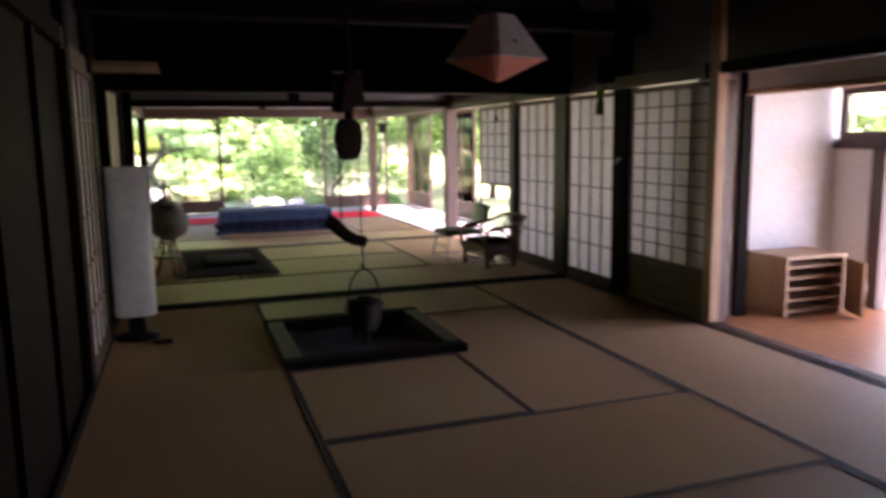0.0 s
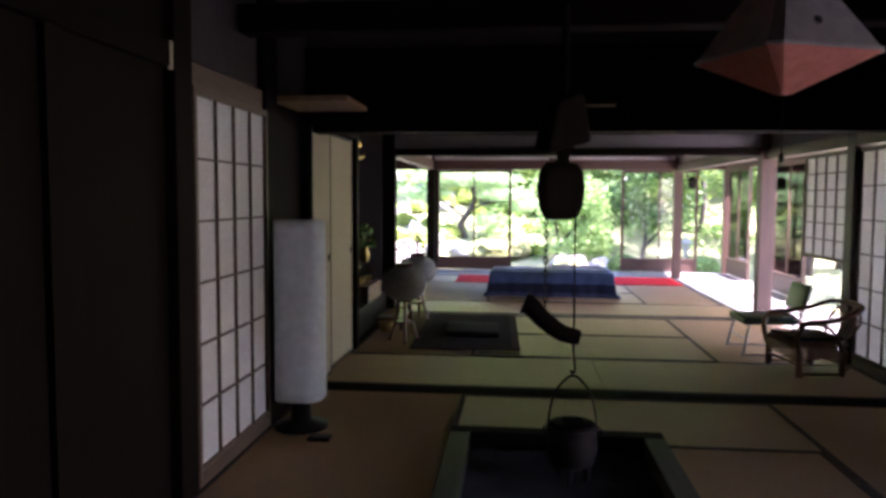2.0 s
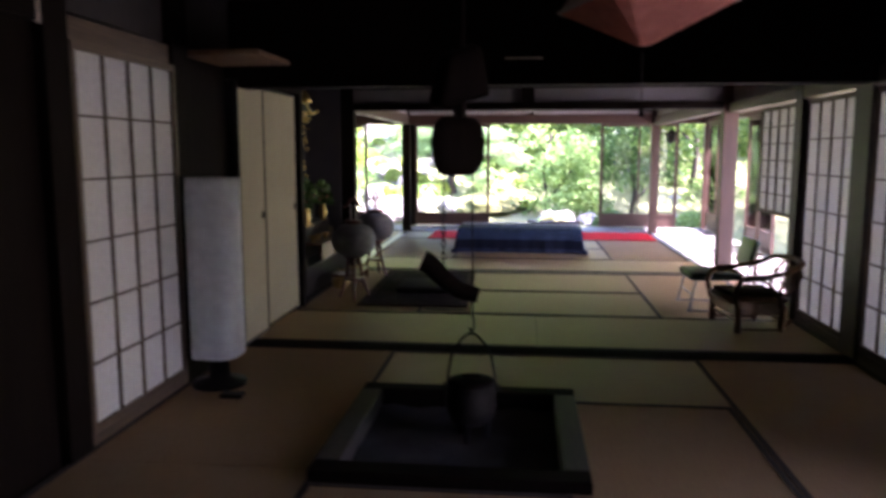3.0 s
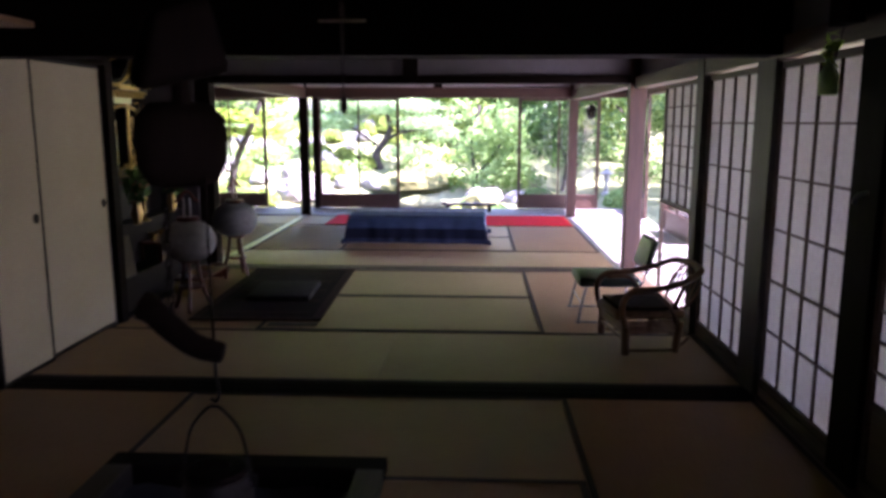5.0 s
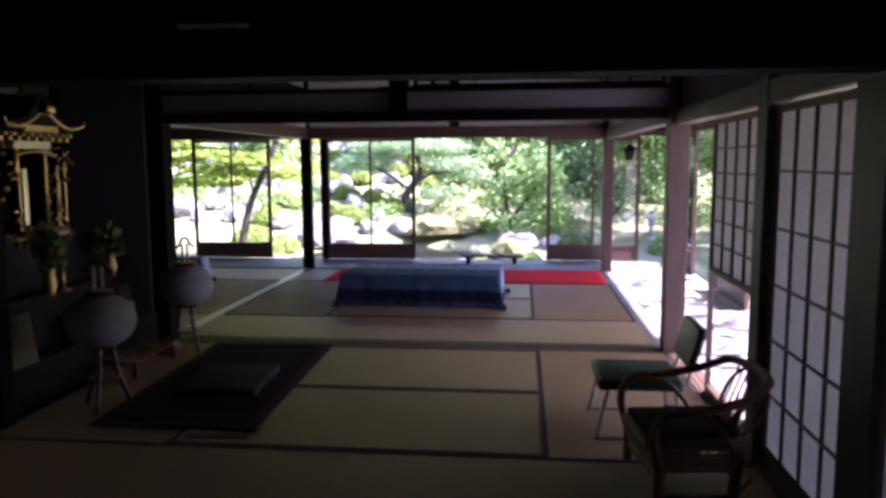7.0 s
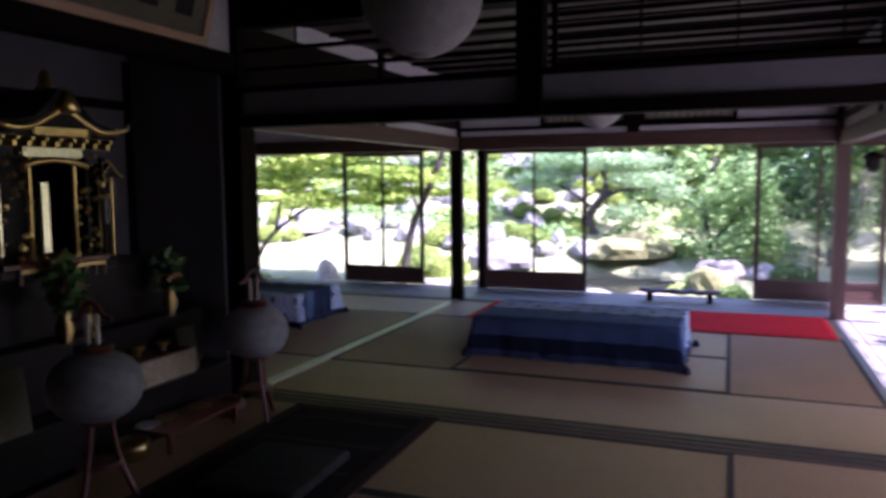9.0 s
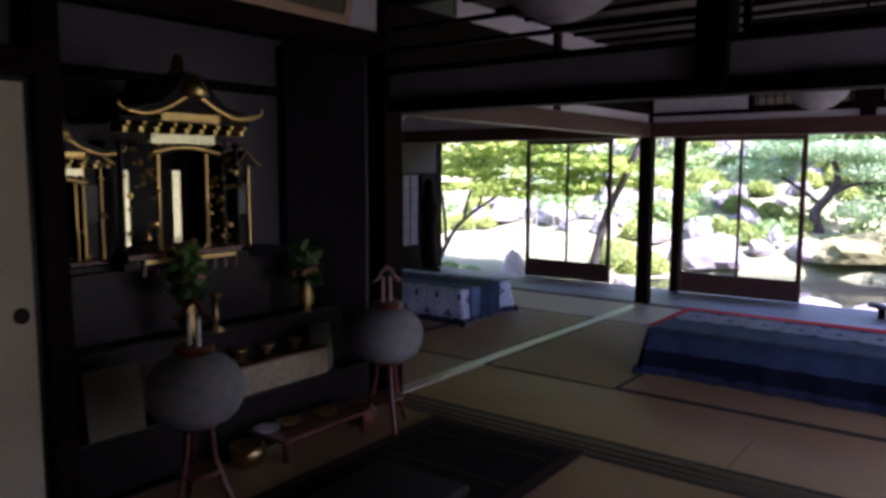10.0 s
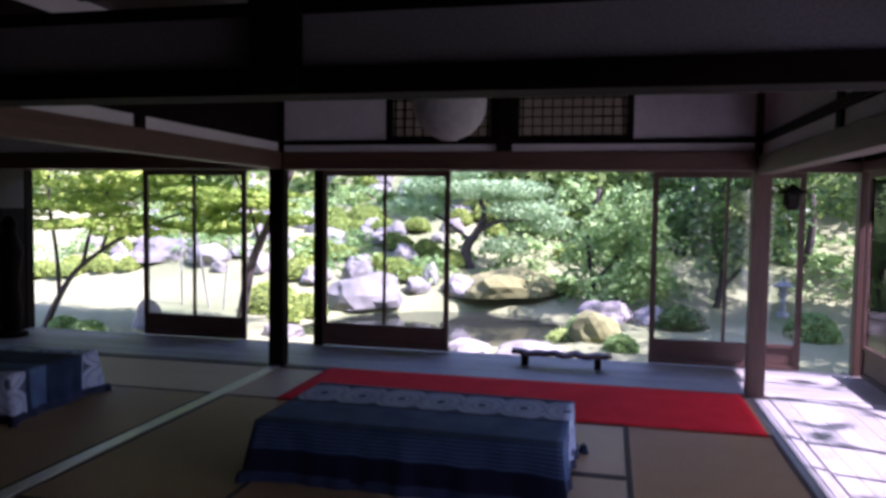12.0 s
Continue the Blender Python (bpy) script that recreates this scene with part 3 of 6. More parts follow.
S("trim_12", (2.59, 2.63, -4.9, -2.72, 1.62, 1.69), red_y, "reddish window head", "trim")
S("trim_13", (2.59, 2.63, -2.78, -2.72, 1.33, 1.62), red_z, "reddish window jamb", "trim")
S("trim_14", (2.59, 2.63, -4.9, -2.72, 1.27, 1.33), red_y, "reddish window sill", "trim")
S("trim_15", (2.58, 2.70, -3.17, -3.05, -0.3, 1.20), red_z, "reddish door jamb", "trim")
S("trim_16", (2.58, 2.70, -4.9, -3.17, -0.3, -0.05), red_y, "reddish door sill", "trim")
S("wall_entrance_south", (1.10, 2.7, -6.05, -6.0, -0.3, 2.7), bright_plaster, "white plaster wall closing the entrance", "wall")
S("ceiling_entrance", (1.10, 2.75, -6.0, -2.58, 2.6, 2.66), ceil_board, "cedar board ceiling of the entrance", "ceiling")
S("floor_entrance", (1.12, 2.63, -6.0, -2.66, -0.16, -0.035), orange_y, "polished orange wooden floor of the entrance", "floor")
win = thing("window_1", pose(0, 0, 0), "entrance transom window with clear glass", "window")
win["kind"] = "structure"
pane = B("pane", (2.66, 2.665, -4.9, -2.78, 1.33, 1.62), glass, win)
pane.visible_shadow = False

# ceilings
S("ceiling_hearth", (-3.1, 1.1, -9.3, -1.1, 2.85, 2.95), blackboard, "soot-black board ceiling of the hearth room", "ceiling")
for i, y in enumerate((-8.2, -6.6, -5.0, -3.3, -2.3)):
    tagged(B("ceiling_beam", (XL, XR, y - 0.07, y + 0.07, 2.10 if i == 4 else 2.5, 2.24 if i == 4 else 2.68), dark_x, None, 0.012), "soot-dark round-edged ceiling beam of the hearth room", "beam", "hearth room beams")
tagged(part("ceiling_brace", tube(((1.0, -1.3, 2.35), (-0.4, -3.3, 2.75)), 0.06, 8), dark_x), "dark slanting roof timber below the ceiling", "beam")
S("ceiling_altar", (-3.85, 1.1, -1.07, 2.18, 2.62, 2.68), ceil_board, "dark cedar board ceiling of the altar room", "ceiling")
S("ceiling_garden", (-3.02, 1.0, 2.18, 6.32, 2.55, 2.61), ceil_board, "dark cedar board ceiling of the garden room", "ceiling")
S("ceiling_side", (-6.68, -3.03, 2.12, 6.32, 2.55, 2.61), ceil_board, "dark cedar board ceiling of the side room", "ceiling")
for i in range(9):
    y = -0.8 + i * 0.36
    S("trim_c%d" % i, (XL, XR, y, y + 0.03, 2.59, 2.62), dark_x, "thin dark ceiling batten", "trim")
for i in range(10):
    y = 2.5 + i * 0.4
    S("trim_g%d" % i, (-2.96, 0.95, y, y + 0.03, 2.52, 2.55), dark_x, "thin dark ceiling batten", "trim")
# veranda roof and eaves, out of view, added to block sun and sky
S("eaves_garden", (-8.2, 3.0, 6.36, 8.5, 2.60, 2.72), ceil_board, "unseen wooden eaves added to shade the garden veranda", "eaves")
# added pale slab, reflects sun into the entrance and right shoji
S("pavement", (2.75, 10.0, -12.0, -0.5, -0.62, -0.5), bounce_gravel, "added pale slab that bounces sun into the entrance", "pavement")
# unseen slab added to keep direct sun off entrance and shoji
S("sun_block_eaves", (2.95, 4.7, -7.0, 0.1, 2.60, 2.72), ceil_board, "unseen wooden eaves added to block sun beside the shoji", "eaves")
S("eaves_side", (1.1, 2.95, -2.5, 6.36, 2.60, 2.72), ceil_board, "unseen wooden eaves added to shade the side veranda", "eaves")
S("roof", (-8.2, 3.0, -9.6, 8.5, 2.98, 3.1), blackboard, "unseen dark roof added to keep sky light out", "roof")

# openwork transom between altar room and garden room
def transom(x0, x1):
    t = thing("transom", pose(0, 2.17, 0), "dark slatted openwork wooden transom panel", "transom", "slatted transoms")
    for z in (2.00, 2.34):
        B("rail", (x0, x1, -0.02, 0.02, z, z + 0.025), dark_x, t)
    for x in (x0, x1 - 0.03):
        B("stile", (x, x + 0.03, -0.02, 0.02, 2.025, 2.34), dark_z, t)
    for k in range(9):
        B("slat", (x0 + 0.03, x1 - 0.03, -0.006, 0.006, 2.045 + k * 0.033, 2.057 + k * 0.033), dark_x, t)
    for k in range(1, 4):
        x = x0 + (x1 - x0) * k / 4
        B("muntin", (x - 0.005, x + 0.005, -0.012, 0.012, 2.025, 2.34), dark_z, t)


transom(-0.94, 0.93)
lintel("lintel_15", (XL, 0.97, 2.11, 2.23, 1.965, 2.00), dark_x, "dark rail over the plaster strip")
lintel("lintel_16", (XL, 0.97, 2.11, 2.23, 2.365, 2.62), dark_x, "dark upper beam over the transom")
S("post_18", (-1.12, -0.98, 2.08, 2.24, 1.76, 2.365), dark_z, "short dark strut in the transom wall", "post")
# left bay of the transom is open but for two rails
for z in (2.10, 2.22):
    S("trim_t%d" % int(z * 100), (-2.92, -1.12, 2.15, 2.19, z, z + 0.02), dark_x, "thin dark rail in the open transom bay", "trim")

# far transom of the garden room: plaster ends, two slatted windows in the middle
S("wall_upper_14", (-2.95, -2.02, YP - 0.02, YP + 0.03, 2.00, 2.55), plaster, "white plaster panel above the garden opening", "wall")
S("wall_upper_15", (0.02, 0.95, YP - 0.02, YP + 0.03, 2.00, 2.55), plaster, "white plaster panel above the garden opening", "wall")
lintel("lintel_17", (-2.95, 0.95, YP - 0.04, YP + 0.05, 1.96, 2.00), dark_x, "dark rail under the high windows")
S("post_19", (-1.07, -0.94, YP - 0.05, YP + 0.05, 1.90, 2.55), dark_z, "short dark strut over the garden opening", "post")
for x0, x1 in ((-2.02, -1.07), (-0.94, 0.02)):
    w = thing("transom_window", pose(0, YP, 0), "dim lattice transom window with amber paper", "window", "high lattice windows")
    for z in (2.00, 2.40):
        B("rail", (x0, x1, -0.02, 0.02, z, z + 0.03), dark_x, w)
    for x in (x0, x1 - 0.05):
        B("stile", (x, x + 0.05, -0.025, 0.025, 2.03, 2.40), dark_z, w)
    for k in range(1, 12):
        x = x0 + (x1 - x0) * k / 12
        B("muntin", (x - 0.004, x + 0.004, -0.01, 0.01, 2.03, 2.40), dark_z, w)
    for k in range(1, 5):
        B("muntin", (x0 + 0.05, x1 - 0.05, -0.006, 0.012, 2.03 + k * 0.074, 2.038 + k * 0.074), dark_x, w)
    B("paper", (x0 + 0.05, x1 - 0.05, 0.013, 0.015, 2.03, 2.40), fusuma_paper, w)
S("wall_upper_16", (-2.02, 0.02, YP - 0.02, YP + 0.03, 2.43, 2.55), plaster, "white plaster above the high windows", "wall")
# side wall between garden room and side room: struts and plaster panels
for i, (y0, y1) in enumerate(((2.9, 4.22), (4.30, 6.2))):
    S("wall_upper_%d" % (17 + i), (-3.03, -3.0, y0, y1, 2.42, 2.55), plaster, "white plaster panel high between the garden rooms", "wall")
lintel("lintel_18", (-3.06, -2.97, 2.24, YP - 0.06, 1.98, 2.04), dark_y, "dark rail between the garden rooms")
S("post_20", (-3.06, -2.96, 4.22, 4.30, 1.90, 2.55), dark_z, "short dark strut between the garden rooms", "post")
S("wall_upper_19", (-3.03, -3.0, 2.24, 6.24, 2.04, 2.42), dark_y, "dark boarded transom between the garden rooms", "wall")
S("post_21", (0.95, 1.05, 4.22, 4.30, 1.86, 2.55), dark_z, "short dark strut over the veranda lintel", "post")
lintel("lintel_19", (0.93, 0.97, 2.23, YP - 0.06, 1.95, 2.00), dark_y, "dark rail over the veranda lintel")


# ---- sliding doors ----
def shoji(w, h, cols, rows, low, m, label, frame_w=0.03, bottom=0.05, open_low=0.0):
    """Paper screen: x along the wall, z up, lattice towards -y. low: height of the wooden panel; open_low: height of the glazed part."""
    d = thing("shoji_door", m, label, "shoji door", "shoji doors")
    f = frame_w
    for x in (0, w - f):
        B("stile", (x, x + f, -0.015, 0.015, 0, h), brown_z, d)
    for z0, z1 in ((0, bottom), (h - 0.035, h)):
        B("rail", (f, w - f, -0.015, 0.015, z0, z1), brown_x, d)
    z0 = bottom
    if low:
        B("panel", (f, w - f, -0.004, 0.006, bottom, low), brown_x, d, 0, "plain wooden kick panel")
        B("rail", (f, w - f, -0.015, 0.015, low, low + 0.025), brown_x, d)
        z0 = low + 0.025
    if open_low:
        B("rail", (f, w - f, -0.015, 0.015, open_low, open_low + 0.03), brown_x, d)
        z0 = open_low + 0.03
    z1 = h - 0.035
    for k in range(1, cols):
        x = f + (w - 2 * f) * k / cols
        B("muntin", (x - 0.005, x + 0.005, -0.012, 0.002, z0, z1), brown_z, d)
    for k in range(1, rows):
        z = z0 + (z1 - z0) * k / rows
        B("muntin", (f, w - f, -0.010, 0.002, z - 0.005, z + 0.005), brown_x, d)
    B("paper", (f, w - f, 0.003, 0.0045, z0, z1), shoji_paper, d, 0, "white translucent paper")
    return d


def wall_pose(x, y, side):
    """side -1: the wall on the east, screen facing west; +1: the wall on the west, facing east."""
    return pose(x, y, 0.015, 0, 0, -90 if side < 0 else 90)


shoji(0.90, 1.67, 4, 6, 0.065, wall_pose(1.035, -0.0, -1), "white paper shoji door with six rows of panes")
shoji(0.82, 1.67, 4, 6, 0.065, wall_pose(1.035, -1.10, -1), "white paper shoji door beside the dark post")
shoji(0.98, 1.67, 5, 11, 0.335, wall_pose(1.035, -2.13, -1), "fine-gridded shoji door with wooden kick panel")
shoji(0.92, 1.67, 4, 6, 0.0, wall_pose(1.035, 1.10, -1), "shoji door with paper above and open lower half", 0.03, 0.05, 0.76)
shoji(0.92, 1.74, 4, 6, 0.06, wall_pose(-2.945, -2.95, 1), "white paper shoji screen in the dark wall")


def fusuma(w, h, m):
    d = thing("fusuma_panel", m, "cream paper fusuma panel with black lacquer edge", "sliding panel", "fusuma panels")
    for x in (0, w - 0.02):
        B("edge", (x, x + 0.02, -0.013, 0.013, 0, h), lacquer, d)
    for z in (0, h - 0.02):
        B("edge", (0.02, w - 0.02, -0.013, 0.013, z, z + 0.02), lacquer, d)
    B("panel", (0.02, w - 0.02, -0.009, 0.009, 0.02, h - 0.02), fusuma_paper, d)
    bm = lathe(((0.001, 0.0), (0.028, 0.001), (0.03, 0.004), (0.022, 0.004), (0.018, 0.002), (0.001, 0.002)), 20)
    bmesh.ops.transform(bm, matrix=pose(w - 0.07, -0.0085, 0.85, 90, 0, 0), verts=bm.verts[:])
    part("finger_pull", bm, iron, d)


fusuma(0.49, 1.75, pose(-2.925, -1.22, 0.006, 0, 0, 90))
fusuma(0.87, 1.75, pose(-2.955, -0.77, 0.006, 0, 0, 90))


def glass_door(w, h, m, label, low=0.2, cols=2):
    d = thing("glass_door", m, label, "glass door", "veranda glass doors")
    f = 0.05
    for x in (0, w - f):
        B("stile", (x, x + f, -0.018, 0.018, 0, h), red_z, d)
    B("rail", (f, w - f, -0.018, 0.018, 0, 0.04), red_x, d)
    B("rail", (f, w - f, -0.018, 0.018, low, low + 0.03), red_x, d)
    B("rail", (f, w - f, -0.018, 0.018, h - 0.05, h), red_x, d)
    B("panel", (f, w - f, -0.006, 0.006, 0.04, low), red_x, d, 0, "wooden kick panel")
    for k in range(1, cols):
        x = f + (w - 2 * f) * k / cols
        B("muntin", (x - 0.014, x + 0.014, -0.014, 0.014, low + 0.03, h - 0.05), red_z, d)
    for k in range(cols):
        a, c = f + (w - 2 * f) * k / cols, f + (w - 2 * f) * (k + 1) / cols
        p = B("pane", (a + (0.014 if k else 0), c - (0.014 if k < cols - 1 else 0), -0.002, 0.002, low + 0.03, h - 0.05), glass, d)
        p.visible_shadow = False
    return d


H = 1.79
glass_door(1.22, H, pose(-5.12, YD, 0.0), "dark wooden veranda door with two tall panes")
glass_door(1.34, H, pose(-3.03, YD - 0.03, 0.0), "dark wooden veranda door with two tall panes")
glass_door(1.32, H, pose(0.24, YD, 0.0), "reddish wooden veranda door with two tall panes")
for y in (7.3, 5.0):
    glass_door(1.2, H, pose(XE, y, 0.0, 0, 0, -90), "reddish veranda door with wooden kick panel", 0.25, 2)

# ---- verandas ----
deck = S("veranda_floor_1", (X4, 2.11, 6.38, 7.46, -0.16, -0.045), dark_x, "wooden veranda along the garden", "veranda")
for i in range(8):
    y = 6.385 + i * 0.1335
    for x0, x1 in (((X4, -3.6), (-3.6, -0.7), (-0.7, 2.1)) if i % 2 else ((X4, -4.9), (-4.9, -2.0), (-2.0, 0.9), (0.9, 2.1))):
        B("plank", (x0 + 0.002, x1 - 0.002, y + 0.0015, y + 0.132, -0.045, -0.015 + 0.001 * (i % 3)), deck_x, deck)
deck2 = S("veranda_floor_2", (1.10, 2.11, -2.58, 6.37, -0.16, -0.045), dark_x, "wooden veranda along the side of the rooms", "veranda")
for i in range(8):
    x = 1.105 + i * 0.125
    for y0, y1 in (((-2.57, 0.4), (0.4, 3.4), (3.4, 6.36)) if i % 2 else ((-2.57, 1.8), (1.8, 4.9), (4.9, 6.36))):
        B("plank", (x + 0.0015, x + 0.1235, y0 + 0.002, y1 - 0.002, -0.045, -0.015 + 0.001 * (i % 3)), deck_y, deck2)
S("foundation", (X4, 2.08, 7.28, 7.40, -0.75, -0.16), dark_x, "dark boarded skirt under the veranda", "skirt")
S("foundation_side", (1.95, 2.05, -2.58, 7.28, -0.75, -0.16), dark_y, "dark boarded skirt under the veranda", "skirt")


# ---- garden ground and pond ----
def ground_z(x, y):
    z = -0.55
    hill = max(0.0, y - 14.6 - 1.0 * math.sin(x * 0.35 + 1.0))
    z += 0.30 * hill if hill < 9 else 2.7 + (hill - 9) * 0.5
    if x > 1:
        z += 0.03 * max(0, y - 12)
    px, py = (x + 2.8) / 2.2, (y - 12.5) / 1.9
    d = px * px + py * py + 0.12 * math.sin(3 * math.atan2(py, px))
    if d < 1.3:
        z -= 0.45 * min(1.0, (1.3 - d) * 3)
    return z + 0.05 * noise.noise((x * 0.6, y * 0.6, 0.3)) + 0.25 * noise.noise((x * 0.18, y * 0.18, 2.0)) * min(1, max(0, (y - 15) / 6))


bm = bmesh.new()
xs = [-400, -120, -50] + [-30 + i * 1.0 for i in range(22)] + [-8 + i * 0.35 for i in range(30)] + [2.5 + i * 0.9 for i in range(24)] + [50, 120, 400]
ys = [-60, -20, 0, 4] + [7.0 + i * 0.35 for i in range(28)] + [16.8 + i * 0.6 for i in range(44)] + [60, 120, 400]
grid = [[bm.verts.new((x, y, -0.6 if y < 5 else min(30, ground_z(x, y)))) for x in xs] for y in ys]
for j in range(len(ys) - 1):
    for i in range(len(xs) - 1):
        bm.faces.new((grid[j][i], grid[j][i + 1], grid[j + 1][i + 1], grid[j + 1][i]))
tagged(part("ground", bm, moss, None, "", True), "mossy lawn rising to a planted slope", "ground", "", "structure")
S("pond_water", (-6.6, 1.8, 9.6, 15.4, -0.74, -0.655), water_mat, "dark still water of a garden pond", "water")


def leaf_cloud(name, blobs, size, material, parent=None, seed=1, flat=0.5):
    """Many small leaves round the given clumps (centre, radii, count)."""
    rng = np.random.default_rng(seed)
    vs = []
    for c, r, n in blobs:
        d = rng.normal(size=(n, 3))
        d /= np.linalg.norm(d, axis=1)[:, None]
        rad = rng.uniform(0.35, 1.0, (n, 1)) ** 0.5
        p = np.array(c) + d * rad * np.array(r) * (1 + 0.12 * rng.normal(size=(n, 1)))
        a = rng.normal(size=(n, 3)) * np.array((1, 1, flat))
        a /= np.linalg.norm(a, axis=1)[:, None]
        b = np.cross(a, rng.normal(size=(n, 3)))
        b /= np.linalg.norm(b, axis=1)[:, None]
        s = size * rng.uniform(0.6, 1.35, (n, 1))
        a, b = a * s, b * s * 0.55
        vs.append(np.stack((p - a, p - b * 0.9, p + a, p + b), 1).reshape(-1, 3))
    v = np.concatenate(vs)
    me = bpy.data.meshes.new(name)
    me.from_pydata(v.tolist(), [], np.arange(len(v)).reshape(-1, 4).tolist())
    me.materials.append(material)
    ob = new(name, me)
    if parent:
        ob.parent = parent
    return ob


def rock(x, y, r, h, seed, material=None, sink=0.3):
    bm = bmesh.new()
    bmesh.ops.create_icosphere(bm, subdivisions=3, radius=1.0)
    for v in bm.verts:
        q = v.co.normalized()
        k = 1 + 0.35 * noise.noise(q * 1.3 + Vector((seed * 3.1, 0, 0))) + 0.12 * noise.noise(q * 4 + Vector((0, seed, 0)))
        q = q * k
        q.z = max(q.z, -sink)
        v.co = Vector((q.x * r, q.y * r * 0.75, (q.z + sink * 0.6) * h))
    ob = part("garden_rock", bm, material or rock_mat)
    ob.matrix_basis = pose(x, y, ground_z(x, y), 0, 0, seed * 57 % 360)
    return tagged(ob, "weathered grey rock in the garden slope" if not material else "moss-covered rock beside the pond", "rock", "garden rocks")


def azalea(x, y, r, h, seed, material=None):
    t = thing("azalea_bush", pose(x, y, ground_z(x, y)), "clipped round azalea bush in light green leaf", "bush", "clipped azaleas")
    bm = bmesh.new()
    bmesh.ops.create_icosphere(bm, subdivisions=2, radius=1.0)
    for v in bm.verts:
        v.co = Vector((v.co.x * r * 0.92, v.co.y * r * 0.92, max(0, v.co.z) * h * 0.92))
    # inner mound in darker green paints the shade between the leaves
    part("core", bm, azalea_shade_core, t, "", True)
    rng = np.random.default_rng(seed)
    n = 1500
    d = rng.normal(size=(n, 3))
    d[:, 2] = np.abs(d[:, 2])
    d /= np.linalg.norm(d, axis=1)[:, None]
    leaf_cloud("leaves", [((q[0] * r * 0.93, q[1] * r * 0.93, q[2] * h * 0.93), (0.03, 0.03, 0.03), 1) for q in d], 0.034, material or leaf_azalea, t, seed)
    return t


def limb(bm, pts, r0, r1):
    tube(curve_pts(pts, 5), r0, 7, bm, r1)


def tree(name, x, y, label, trunks, blobs, size, material, seed, flat=0.5):
    z = ground_z(x, y)
    t = thing(name, pose(x, y, z), label, "tree")
    bm = bmesh.new()
    for pts, r0, r1 in trunks:
        limb(bm, pts, r0, r1)
    part("trunk", bm, bark, t, "", True)
    leaf_cloud("crown", blobs, size, material, t, seed, flat)
    return t


# maple with spreading thin limbs over the lawn
rng = random.Random(5)
tree("maple_tree", -8.9, 10.2, "young maple with thin spreading limbs and light leaves",
     [(((0, 0, -0.1), (0.25, 0.1, 0.5), (0.6, 0.2, 1.0), (1.5, 0.4, 1.6), (2.6, 0.5, 1.95)), 0.06, 0.015),
      (((0.25, 0.1, 0.5), (0.2, 0.1, 1.2), (-0.1, 0.3, 2.2), (0.1, 0.3, 3.2)), 0.04, 0.012),
      (((0.6, 0.2, 1.0), (0.7, 0.3, 1.6), (1.1, 0.3, 2.4), (1.2, 0.4, 3.2)), 0.035, 0.01),
      (((0.9, 0.25, 1.25), (1.0, 0.6, 1.9), (1.9, 0.9, 2.5)), 0.025, 0.008)],
     [((rng.uniform(-1.2, 3.8), rng.uniform(-0.6, 1.3), rng.uniform(1.55, 2.2)), (0.6, 0.5, 0.06), 190) for _ in range(38)]
     + [((rng.uniform(-1.2, 3.8), rng.uniform(-0.6, 1.3), rng.uniform(2.2, 3.6)), (0.75, 0.6, 0.10), 190) for _ in range(46)],
     0.07, leaf_maple, 3, 0.25)
# dark leaning trunk by the veranda
tree("leaning_maple", -5.7, 10.6, "dark leaning trunk of a maple beside the pond",
     [(((0, 0, -0.1), (0.12, 0, 0.6), (0.28, 0, 1.2), (0.62, 0, 1.9), (1.0, 0.2, 3.0)), 0.085, 0.05), (((0.35, 0, 1.35), (0.1, 0.1, 2.0), (-0.4, 0.2, 2.8)), 0.03, 0.012)],
     [((rng.uniform(-1.2, 2.2), rng.uniform(-0.8, 0.8), rng.uniform(2.7, 3.8)), (0.7, 0.6, 0.12), 120) for _ in range(20)], 0.05, leaf_maple, 4, 0.25)
# layered pine on the moss mound
tree("pine_tree", -3.2, 16.6, "trained garden pine with layered blue-green needle pads",
     [(((0, 0, -0.1), (-0.1, 0, 0.4), (0.15, 0, 0.8), (0.3, 0, 1.2), (0.1, 0, 1.8)), 0.14, 0.05),
      (((0.15, 0, 0.8), (0.7, -0.1, 1.05), (1.5, -0.2, 1.1)), 0.06, 0.02), (((0.0, 0, 0.6), (-0.7, 0, 1.1), (-1.3, 0, 1.35)), 0.05, 0.02)],
     [((cx, cy, cz), (rx, rx * 0.7, 0.22), int(n * 1.7)) for cx, cy, cz, rx, n in
      ((-1.2, 0, 1.35, 0.75, 1000), (0.2, -0.1, 1.75, 0.95, 1500), (1.2, -0.1, 1.3, 0.85, 1100), (1.8, -0.2, 1.0, 0.5, 600), (-0.4, 0.1, 2.2, 0.8, 1000), (0.8, -0.3, 0.5, 0.55, 500), (0.9, 0, 1.75, 0.8, 1000), (-0.9, -0.2, 1.8, 0.7, 700))],
     0.042, leaf_pine, 5, 0.8)
# camellia
tree("camellia_tree", -0.55, 14.8, "dense camellia tree with glossy green leaves",
     [(((0, 0, -0.1), (0.1, 0, 0.6), (0.0, 0, 1.4), (0.2, 0, 2.4)), 0.07, 0.03), (((0.1, 0, 0.5), (0.7, 0, 1.3), (1.1, 0, 2.0)), 0.045, 0.02), (((0.4, 0.1, 0), (0.9, 0.1, 0.8), (1.5, 0.1, 1.7)), 0.04, 0.02)],
     [((rng.uniform(-0.35, 1.3), rng.uniform(-0.6, 0.6), rng.uniform(0.4, 2.3)), (0.42, 0.4, 0.34), 190) for _ in range(24)], 0.065, leaf_green, 6, 0.8)
